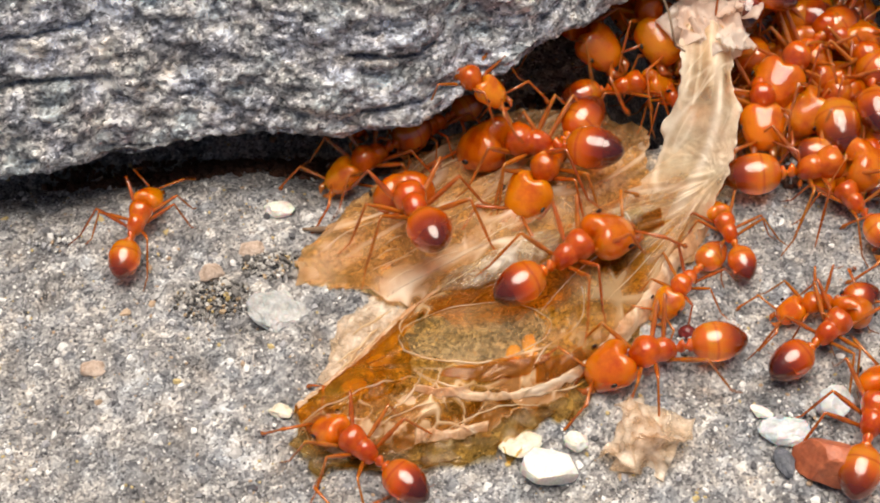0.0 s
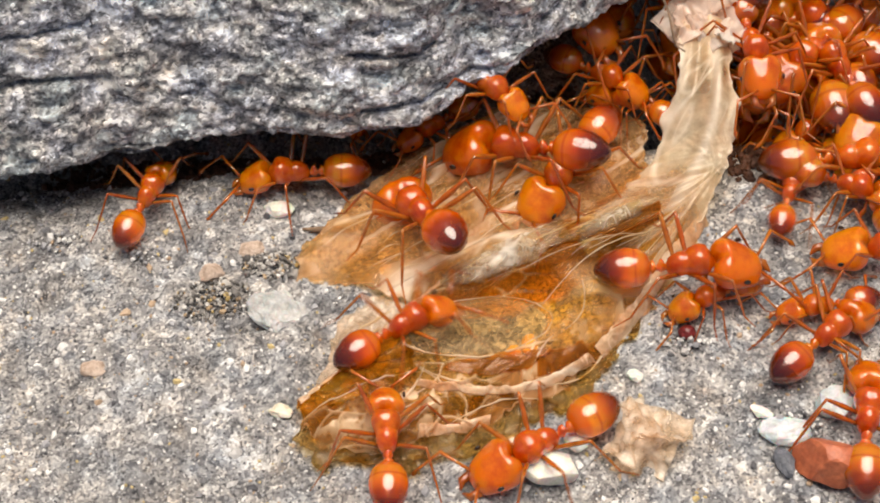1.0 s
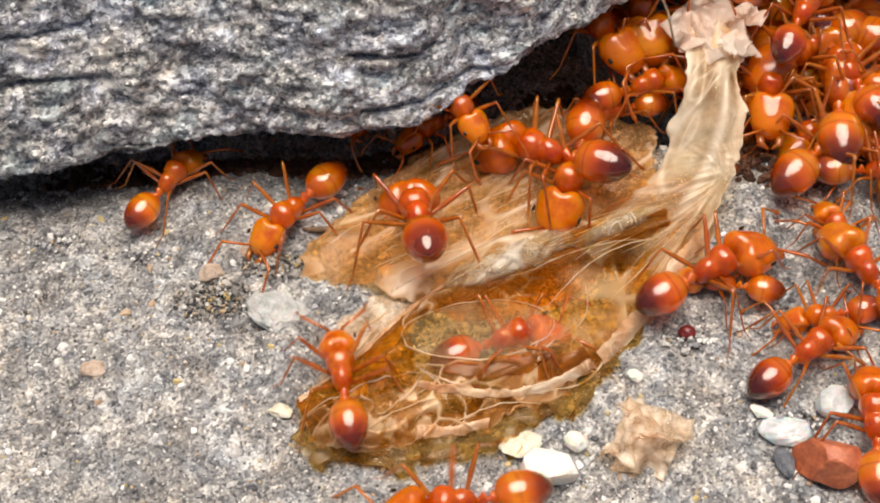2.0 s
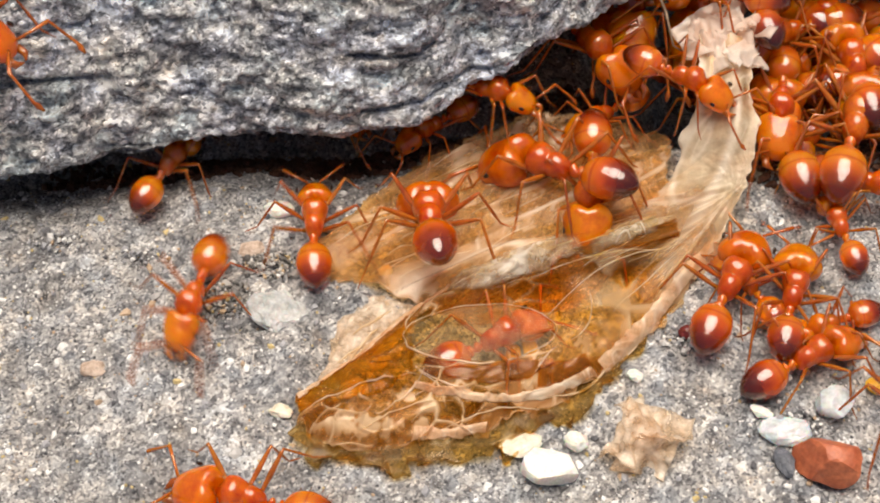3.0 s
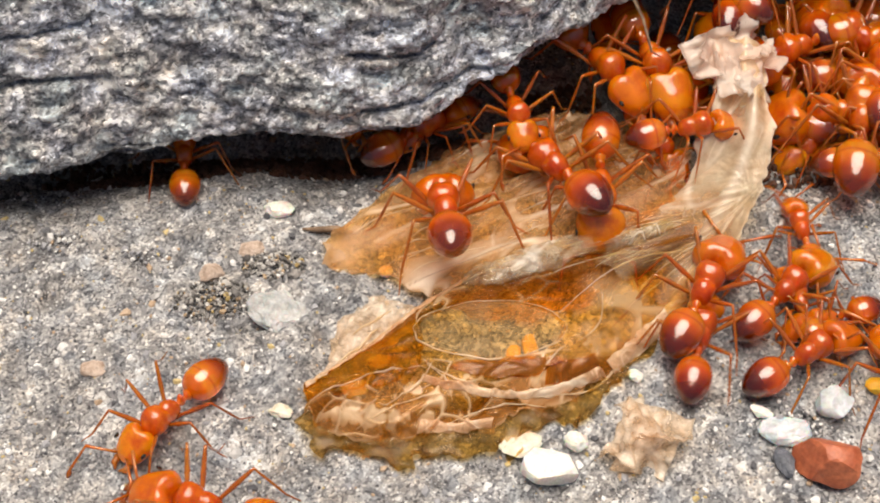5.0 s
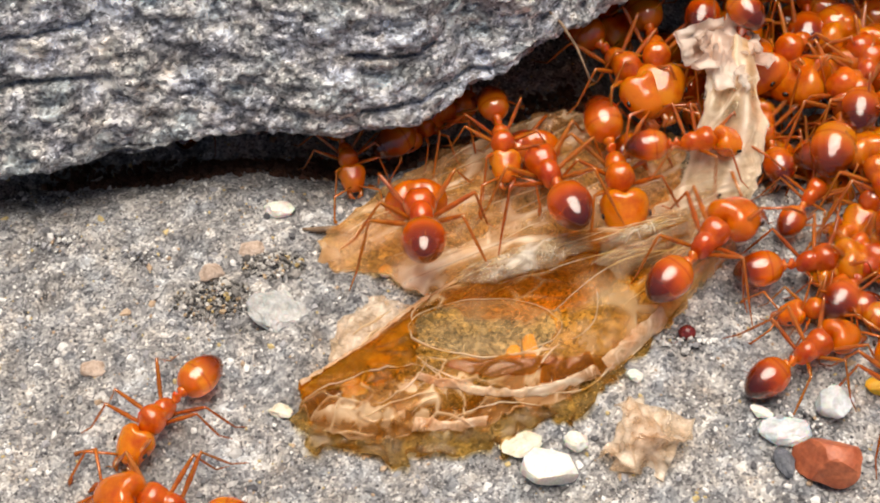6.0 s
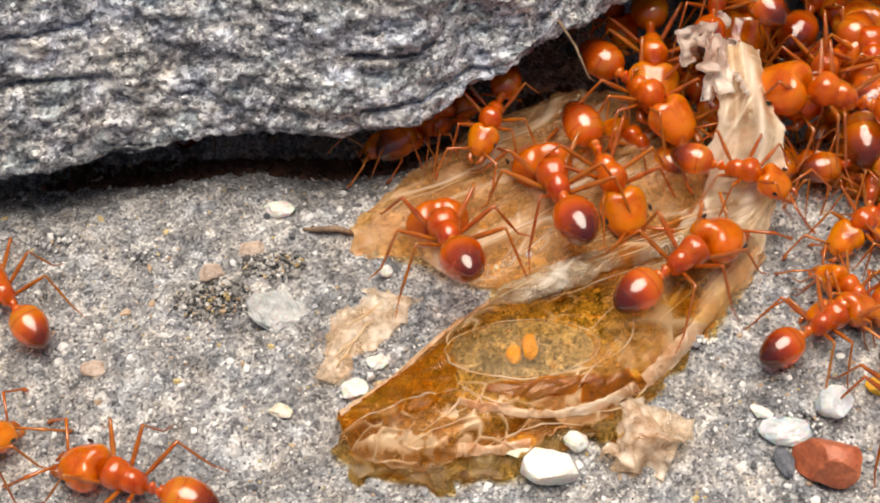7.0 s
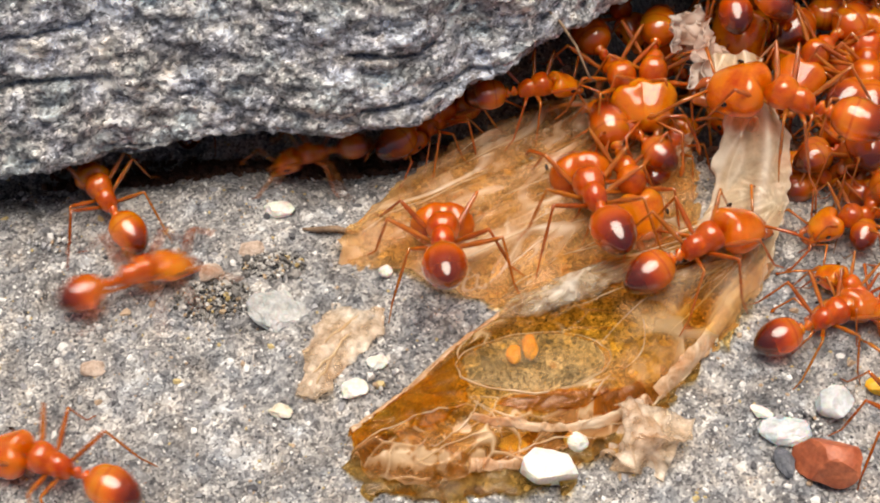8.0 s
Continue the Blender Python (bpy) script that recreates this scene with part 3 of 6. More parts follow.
def in_cell(x, y, grow=1.0):
    cx, cy, a, b, t = CELL
    dx, dy = x - cx, y - cy
    return ((dx * math.cos(t) + dy * math.sin(t)) / (a * grow)) ** 2 + ((-dx * math.sin(t) + dy * math.cos(t)) / (b * grow)) ** 2 < 1


def lobe_z(x, y):
    """Height of the domed lobe at places in millimetres."""
    x, y = np.array(x, float), np.array(y, float)
    lo = np.interp(x, [a for a, _ in LOBE_LOW], [b for _, b in LOBE_LOW])
    hi = np.interp(x, [a for a, _ in LOBE_HIGH], [b for _, b in LOBE_HIGH])
    v = np.clip((y - lo) / np.maximum(hi - lo, 0.3), 0, 1)
    u = np.clip((x + 4.4) / 13.5, 0, 1)
    dome = np.sin(np.pi * v) ** np.where(v < 0.5, 0.75, 0.5) * np.sin(np.pi * np.clip(u * 0.86 + 0.1, 0, 1)) ** 0.5
    q = np.stack([x, y, x * 0], 1) * MM
    flat = np.exp(-np.clip(((x - CELL[0]) / 2.6) ** 2 + ((y - CELL[1]) / 1.4) ** 2, 0, 9) ** 2)
    fan = np.arctan2(y - 1.6, x - 9.4)
    pleat = 1 - 2 * np.abs(lattice_noise(np.stack([fan * 4.5, np.hypot(x - 9.4, y - 1.6) * 0.25, x * 0], 1), 1.0, 13)) ** 0.7
    right = np.clip((x - 2.8) / 2.5, 0, 1)
    wrinkle = 0.34 * (1 - 0.6 * right) * (crumple(x, y, 620, 3, 0.35, 1.7)[0] - 0.7) + 0.10 * right * pleat + 0.12 * lobe_net(x, y)[0]
    return 0.14 + 1.2 * dome + (1 - flat) * wrinkle * (0.35 + dome)


def lobe_fold(x, y, u, v):
    """Where the lobe's skin lies double: the ridges of its net, blotches along the lower half, and both margins."""
    low = np.exp(-((v - 0.20) / 0.15) ** 2) * np.clip((6 - x) / 3, 0, 1)
    q = np.stack([x, y, x * 0], 1) * MM
    blotch = np.clip(2.6 * rough(q, 2300, 3, 0.6, 19) - 0.05, 0, 1)
    broken = np.clip(0.65 + 1.3 * lattice_noise(q, 800, 29), 0.1, 1)
    margin = 0.7 * np.exp(-np.minimum(v, 1 - v) / 0.02)
    return np.maximum.reduce([0.85 * lobe_net(x, y)[0] * broken, 0.8 * low * blotch, margin])


def lobe_tone(x, y, u, v):
    q = np.stack([x, y, x * 0], 1) * MM
    return 0.75 * lobe_net(x, y)[1] + 0.35 * rough(q, 900, 3, 0.6, 21)


def build_skin():
    skin = tagged(new("shed_skin"), "crumpled translucent amber insect skin dragged by ants", "insect skin")
    rng = np.random.default_rng(17)
    skin_sheet("lobe", LOBE_LOW, LOBE_HIGH, lambda x, y, u, v: lobe_z(x, y), TAN_SKIN, skin, "glossy tan membrane with pale creases", 280, 150, hole=lambda x, y: in_cell(x, y, 0.98), frayed=0.14, seed=10, fold=lobe_fold, tone=lobe_tone,
               thin=lambda x, y, u, v: 0.70 * np.exp(-((x - 2.8) / 4.4) ** 4 - ((y + 3.2 - 0.35 * (x - 1.6)) / 1.9) ** 4))
    # brown panes set between the pale ridges
    for low, high in ((((-4.2, -6.5), (-3.0, -6.3), (-1.7, -6.1), (-0.75, -5.4)), ((-4.2, -6.0), (-3.1, -5.2), (-1.9, -4.1), (-0.75, -3.3))),
                      (((0.0, -5.45), (1.4, -5.75), (2.6, -5.45), (3.5, -4.9)), ((0.2, -5.3), (1.4, -5.15), (2.5, -4.95), (3.4, -4.75))),
                      (((2.9, -5.6), (3.8, -5.4), (4.6, -4.75)), ((3.0, -5.1), (3.8, -4.75), (4.5, -4.5))),
                      (((3.7, -1.2), (5.1, -1.0), (6.4, -0.6), (7.7, 0.0)), ((3.7, -0.8), (5.2, -0.4), (6.4, 0.0), (7.5, 0.6)))):
        broad = low[0][0] < -3
        skin_sheet("pane", low, high, lambda x, y, u, v: lobe_z(x, y) + (0.035 if broad else 0.07), AMBER_SKIN if broad else BROWN_SKIN, skin, "golden amber pane of the membrane" if broad else "dark brown pane of the membrane", 90, 36, 0.02, 0.05, seed=40, thin=lambda x, y, u, v: np.exp(-np.minimum.reduce([u, 1 - u, v, 1 - v]) / 0.07))
    # pale hems and ridges
    for low, high in ((((4.95, -4.95), (6.0, -3.85), (7.0, -2.6), (8.05, -1.1), (9.2, 0.35)), ((4.7, -4.7), (5.75, -3.55), (6.75, -2.35), (7.8, -0.9), (8.95, 0.6))),
                      (((-0.7, -6.0), (0.6, -6.15), (1.8, -6.15), (3.2, -5.8), (4.9, -4.9)), ((-0.6, -5.8), (0.6, -5.9), (1.8, -5.95), (3.2, -5.6), (4.7, -4.7))),
                      (((-4.3, -6.15), (-2.8, -4.85), (-1.1, -3.1), (0.5, -1.75)), ((-4.4, -5.85), (-2.8, -4.5), (-1.1, -2.7), (0.6, -1.3))),
                      (((-0.8, -7.3), (0.3, -7.1), (1.4, -6.8)), ((-0.7, -7.0), (0.3, -6.9), (1.4, -6.6)))):
        skin_sheet("hem", low, high, lambda x, y, u, v: lobe_z(x, y) + 0.04 + 0.12 * np.sin(np.pi * v) * crumple(x, y, 1500, 63, 0.4, 2.0)[0], HEM_SKIN, skin, "pale thickened fold of the membrane", 130, 28, 0.03, 0.05, seed=60, fold=lambda x, y, u, v: crumple(x, y, 1500, 63, 0.4, 2.0)[1])
    for low, high in ((((0.0, -2.4), (1.4, -2.4), (2.9, -1.8), (4.6, -0.9)), ((0.5, -1.1), (1.6, -0.5), (2.9, 0.0), (4.4, 0.6))), (((4.6, -1.1), (5.8, -0.7), (7.0, 0.0)), ((4.7, -0.5), (5.8, 0.1), (6.9, 0.7)))):
        skin_sheet("film", low, high, lambda x, y, u, v: lobe_z(x, y) + 0.06 + 0.18 * np.sin(np.pi * v) + 0.22 * crumple(x, y, 1500, 65, 0.9, 2.2)[0] * np.sin(np.pi * v), SILVER_SKIN, skin, "silvery crumpled film", 110, 44, 0.02, 0.12, seed=64, fold=lambda x, y, u, v: crumple(x, y, 1500, 65, 0.9, 2.2)[1], thin=lambda x, y, u, v: np.exp(-np.minimum.reduce([u, 1 - u, v, 1 - v]) / 0.14))
    skin_sheet("fringe", ((-4.2, -6.9), (-2.4, -8.3), (0.3, -7.9), (2.8, -7.0), (4.9, -5.4), (6.1, -3.7)), ((-4.0, -5.9), (-2.4, -6.7), (0.3, -6.3), (2.8, -5.3), (4.7, -4.3), (5.6, -3.3)),
               lambda x, y, u, v: 0.10 + 0.22 * crumple(x, y, 1500, 45)[0], FRINGE_SKIN, skin, "ragged brown lower skirt of the skin", 190, 50, frayed=0.34, seed=44,
               fold=lambda x, y, u, v: 0.6 * crumple(x, y, 1500, 45)[1], thin=lambda x, y, u, v: 0.9 * np.exp(-v / 0.12) * (0.5 + 0.5 * lattice_noise(np.stack([x, y, x * 0], 1), 1.7, 46)))
    # the clear oval cell and its raised rim
    cx, cy, a, b, t = CELL
    ang = np.linspace(0, 2 * math.pi, 48, endpoint=False)
    ring_x = cx + a * np.cos(ang) * math.cos(t) - b * np.sin(ang) * math.sin(t)
    ring_y = cy + a * np.cos(ang) * math.sin(t) + b * np.sin(ang) * math.cos(t)
    wave = 1 + 0.035 * np.sin(3 * ang + 0.8) + 0.02 * np.sin(5 * ang + 2.0) + 0.012 * np.sin(11 * ang)
    ring_x, ring_y = cx + (ring_x - cx) * wave, cy + (ring_y - cy) * wave
    ring_z = lobe_z(ring_x, ring_y)
    verts = []
    for k in range(14):
        f = 1 - k / 14
        verts += [(cx + (x - cx) * f, cy + (y - cy) * f, z * f + (1 - f) * ring_z.mean() + 0.16 * (1 - f * f)) for x, y, z in zip(ring_x, ring_y, ring_z)]
    v = np.array(verts)
    v[:, 2] += 0.06 * rough(v * MM, 1300, 3, 0.5, 71)
    n = len(v)
    body = quads(14, 48, True) + [tuple(range(13 * 48, 14 * 48))]
    mesh_object("cell", np.concatenate([v, v - (0, 0, 0.03)]) * MM, body + [tuple(i + n for i in reversed(f)) for f in body], CLEAR_SKIN, skin, "clear oval window of the membrane")
    bm = bmesh.new()
    line = [(x * MM, y * MM, (z + 0.03) * MM) for x, y, z in zip(ring_x, ring_y, ring_z)]
    tube(bm, line + line[:1], [MM * 0.75 * (0.30 + 0.75 * (0.5 + 0.5 * math.cos(k * 2 * math.pi / 48 - 4.0)) ** 1.5) * (0.022 + 0.020 * lattice_noise(np.array([[k * 0.37, 0, 0]]), 1.0, 5)[0] ** 2 + 0.030 * math.sin(k * 0.4) ** 2) for k in range(49)], 6)
    part("cell_rim", bm, VEIN, skin, "pale raised rim round the window")
    # veins, ridges and hair-thin fibres over the lobe
    lines = [((-4.2, -5.9), (0.2, -1.9), 0.12, 0.17), ((-0.9, -4.0), (-0.6, -2.7), 0.25, 0.06), ((0.2, -2.0), (4.4, -0.1), 0.25, 0.05), ((3.3, -3.4), (8.0, -0.2), 0.55, 0.05),
             ((3.9, -4.2), (4.6, -2.6), -0.3, 0.06), ((-0.7, -5.3), (3.2, -5.8), -0.45, 0.10), ((3.2, -5.8), (5.2, -4.5), -0.25, 0.10), ((2.7, -5.6), (3.5, -4.4), 0.1, 0.08)]
    lines += [((1.6, -2.4), (7.4, -0.5), 0.2, 0.03), ((-4.2, -6.6), (-0.6, -5.5), 0.2, 0.07), ((-2.6, -7.3), (0.4, -6.2), 0.2, 0.06), ((0.0, -7.0), (3.0, -6.1), 0.2, 0.06),
             ((4.4, -1.6), (8.0, 0.4), 0.3, 0.04), ((2.2, -1.5), (5.8, 0.6), 0.2, 0.035), ((5.2, -4.3), (8.8, 0.3), -0.3, 0.09), ((-0.6, -5.4), (0.2, -6.4), 0.2, 0.08), ((-0.4, -5.2), (-1.6, -6.6), 0.2, 0.07),
             ((0.8, -1.2), (2.4, -0.5), 0.25, 0.06), ((0.9, -1.6), (2.6, -0.8), 0.2, 0.05)]
    # pale radial creases, also standing in for glints along the pleats
    for k in range(14):
        g = rng.uniform(3.35, 4.25)
        r0, r1 = rng.uniform(0.8, 2.6), rng.uniform(3.6, 6.4)
        lines.append(((9.2 + r1 * math.cos(g), 1.4 + r1 * math.sin(g)), (9.2 + r0 * math.cos(g), 1.4 + r0 * math.sin(g)), rng.uniform(-0.2, 0.3), rng.uniform(0.025, 0.06)))
    for k in range(4):
        x0, y0, g = rng.uniform(-3.4, 2.5), rng.uniform(-7.2, -5.9), rng.uniform(-0.3, 0.7)
        d = rng.uniform(0.4, 1.3)
        lines.append(((x0, y0), (x0 + d * math.cos(g), y0 + d * math.sin(g)), rng.uniform(-0.2, 0.2), rng.uniform(0.02, 0.05)))
    for start, end, bow, thick in lines:
        s = np.linspace(0, 1, 16)
        dx, dy = end[0] - start[0], end[1] - start[1]
        lift = bow * np.sin(np.pi * s)
        d = math.hypot(dx, dy)
        x, y = start[0] + dx * s - dy / d * lift, start[1] + dy * s + dx / d * lift
        z = lobe_z(x, y) + 0.03
        width = 0.75 + 0.5 * lattice_noise(np.stack([x, y, x * 0], 1), 3.0, 3)
        bm = bmesh.new()
        tube(bm, [(i * MM, j * MM, k * MM) for i, j, k in zip(x, y, z)], [MM * thick * 0.55 * o * (0.3 + 0.7 * math.sin(math.pi * min(max(w, 0.04), 0.96))) for w, o in zip(s, width)], 6)
        part("vein", bm, VEIN, skin)

    def flap_z(x, y, u, v):
        return 0.16 + 0.26 * np.sin(np.pi * v) + 0.24 * folds(x, y, 1100, 23, 0.5) + 0.16 * crumple(x, y, 1100, 27, 0.55, 4.0)[0] + 0.35 * np.exp(-((u - 0.95) / 0.2) ** 2)

    flap = skin_sheet("flap", FLAP_LOW, FLAP_HIGH, flap_z, PALE_SKIN, skin, "fibrous tan flap with long parallel creases", 230, 120, frayed=0.13, seed=20, fold=lambda x, y, u, v: np.maximum.reduce([crumple(x, y, 1100, 27, 0.55, 4.0)[1], 0.5 * np.exp(-np.minimum(v, u) / 0.03), np.clip(2.2 * folds(x, y, 1300, 91, 0.5) - 0.7, 0, 1) * np.exp(-((u - 0.36) / 0.2) ** 2) * np.clip(2.5 * v - 0.9, 0, 1)]),
                      thin=lambda x, y, u, v: np.maximum(0.75 * np.exp(-v / 0.12) * np.clip((x + 1) / 2, 0, 1), 0.8 * np.clip(1.5 * folds(x, y, 1500, 83, 0.5) - 0.75, 0, 1)))
    for k in range(20):
        x0, y0 = rng.uniform(-3.6, 5.0), 0
        y0 = rng.uniform(np.interp(x0, [a for a, _ in FLAP_LOW], [b for _, b in FLAP_LOW]) + 0.3, np.interp(x0, [a for a, _ in FLAP_HIGH], [b for _, b in FLAP_HIGH]) - 0.4)
        s = np.linspace(0, 1, 12)
        d, g = rng.uniform(0.8, 3.6), rng.uniform(0.40, 0.62)
        x, y = x0 + d * s * math.cos(g), y0 + d * s * math.sin(g) + 0.1 * np.sin(3 * s)
        lo, hi = (np.interp(x, [a for a, _ in e], [b for _, b in e]) for e in (FLAP_LOW, FLAP_HIGH))
        z = flap_z(x, y, np.clip((x + 4.4) / 12.2, 0, 1), np.clip((y - lo) / (hi - lo), 0, 1)) + 0.02
        if (y > hi - 0.1).any():
            continue
        bm = bmesh.new()
        tube(bm, [(i * MM, j * MM, k * MM) for i, j, k in zip(x, y, z)], [MM * rng.uniform(0.010, 0.034) * (0.3 + 0.7 * math.sin(math.pi * min(max(w, 0.05), 0.95))) for w in s], 5)
        part("fibre", bm, VEIN, flap)
    def strap_z(x, y, u, v):
        free = np.clip((u - 0.22) / 0.5, 0, 1)
        free = free * free * (3 - 2 * free)
        pleats = 0.16 * np.sin(np.pi * v) + 0.11 * np.sin(10 * v + 2.2 * u + 0.8 * np.sin(5 * u)) + 0.04 * np.sin(23 * v - 4 * u + 2 * np.sin(4 * u))
        return (1 - free) * (lobe_z(x, y) + 0.06) + free * (1.0 + 1.9 * u + pleats + 0.25 * crumple(x, y, 520, 33, 1.4, 3.0)[0])

    strap = skin_sheet("strap", STRAP_LEFT, STRAP_RIGHT, strap_z, STRAP_SKIN, skin, "cream pleated strip curling upward", 190, 100, frayed=0.09, seed=30,
                       fold=lambda x, y, u, v: np.maximum.reduce([crumple(x, y, 520, 33, 1.0, 3.0)[1], 0.55 * np.clip(np.sin(10 * v + 2.2 * u + 0.8 * np.sin(5 * u)), 0, 1) ** 3, 0.7 * np.exp(-np.minimum(v, 1 - v) / 0.03)]),
                       thin=lambda x, y, u, v: np.clip(1 - (u + 0.12 * lattice_noise(np.stack([v * 6, u * 2, u * 0], 1), 1.0, 35)) / 0.42, 0, 1) ** 0.8)
    pivot = Vector((8.6 * MM, 0.6 * MM, 0))
    for o in strap.data.vertices:
        o.co -= pivot
    strap.location = pivot
    return skin, strap, flap


def build_shreds(name, spots, seed, label, bulge=0.45, wide=1.0, crimp=2.6):
    """A clump of small crumpled scraps; spots: (x, y, z, size) in millimetres about the clump's middle."""
    thing = tagged(new(name), label, "insect remains")
    rng = np.random.default_rng(seed)
    for k, (x, y, z, s) in enumerate(spots):
        n = 14
        g = np.linspace(-0.5, 0.5, n)
        gx, gy = np.meshgrid(g, g)
        q = np.stack([gx.ravel(), gy.ravel(), np.full(n * n, 0.37 * k + seed)], 1)
        keep = 1 - 0.35 * np.abs(lattice_noise(q * 1.0, 3.1, seed + k))
        h = bulge * rough(q, crimp, 3, 0.5, seed + k)
        turn = np.array(Euler(rng.uniform(-0.7, 0.7, 3)).to_matrix())
        v = (np.stack([q[:, 0] * keep * wide, q[:, 1] * keep, h], 1) @ turn.T) * s + (x, y, z)
        m = len(v)
        f = quads(n, n)
        ring = [i for i in range(n)] + [n * i + n - 1 for i in range(1, n)] + [n * (n - 1) + i for i in range(n - 2, -1, -1)] + [n * i for i in range(n - 2, 0, -1)]
        rim = [(ring[i], ring[(i + 1) % len(ring)], ring[(i + 1) % len(ring)] + m, ring[i] + m) for i in range(len(ring))]
        mesh_object("scrap", np.concatenate([v, v - (0, 0, 0.05)]) * MM, f + [tuple(i + m for i in reversed(w)) for w in f] + rim, WOOL, thing)
    return thing


# ---- stones and crumbs ----
def build_pebble(name, size, material, seed, label, category="pebble", angular=0.5, lumps=0.16, fine=3):
    bm = bmesh.new()
    bmesh.ops.create_icosphere(bm, subdivisions=fine + 1, radius=0.5)
    v = np.array([w.co[:] for w in bm.verts])
    rng = np.random.default_rng(seed)
    for _ in range(int(4 + angular * 8)):
        d = rng.normal(size=3)
        d /= np.linalg.norm(d)
        cut = 0.5 - angular * rng.uniform(0.10, 0.24)
        over = np.clip(v @ d - cut, 0, None)
        v -= over[:, None] * d * 0.92
    v *= 1 + lumps * rough(v + seed, 2.2, 4, 0.55, seed)[:, None]
    for w, c in zip(bm.verts, v):
        w.co = Vector(c * np.array(size) * MM)
    me = bpy.data.meshes.new(name)
    for f in bm.faces:
        f.smooth = angular < 0.3
    bm.to_mesh(me)
    bm.free()
    me.materials.append(material)
    return tagged(new(name, me), label, category)


def rest(ob, x, y, sink=0.12, turn=(0, 0, 0)):
    """Lay a thing on the ground at x, y in millimetres."""
    m = pose(0, 0, 0, *turn)
    low = min((m @ v.co).z for v in ob.data.vertices)
    high = max((m @ v.co).z for v in ob.data.vertices)
    z = float(ground_height(np.array([x * MM]), np.array([y * MM]))[0])
    ob.matrix_basis = pose(x * MM, y * MM, z - low - sink * (high - low), *turn)
    return ob


WHITE = mineral("white_quartz", (0.84, 0.79, 0.68), (0.94, 0.92, 0.87), 0.4, 1600, 0.4)
IVORY = mineral("ivory_chip", (0.70, 0.60, 0.45), (0.90, 0.84, 0.72), 0.5, 1600, 0.2)
RUST = mineral("brick_red_stone", (0.34, 0.075, 0.03), (0.60, 0.18, 0.08), 0.42, 1500)
TAN = mineral("tan_crumb", (0.38, 0.27, 0.20), (0.70, 0.56, 0.46), 0.55, 2600, relief=1.0)
SMOKE = mineral("smoky_quartz", (0.32, 0.33, 0.33), (0.66, 0.66, 0.65), 0.4, 1900, 0.2, 1.0)
ICE = mineral("bluish_quartz", (0.50, 0.54, 0.57), (0.80, 0.83, 0.85), 0.3, 1500, 0.5, 0.5)
SLATE = mineral("dark_slate", (0.05, 0.055, 0.07), (0.16, 0.17, 0.20), 0.45, 2200)
OCHRE = mineral("ochre_grain", (0.86, 0.40, 0.01), (0.96, 0.60, 0.04), 0.4, 2000, 0.3)
WINE = mineral("dark_red_bead", (0.10, 0.012, 0.012), (0.22, 0.03, 0.03), 0.25, 1500)


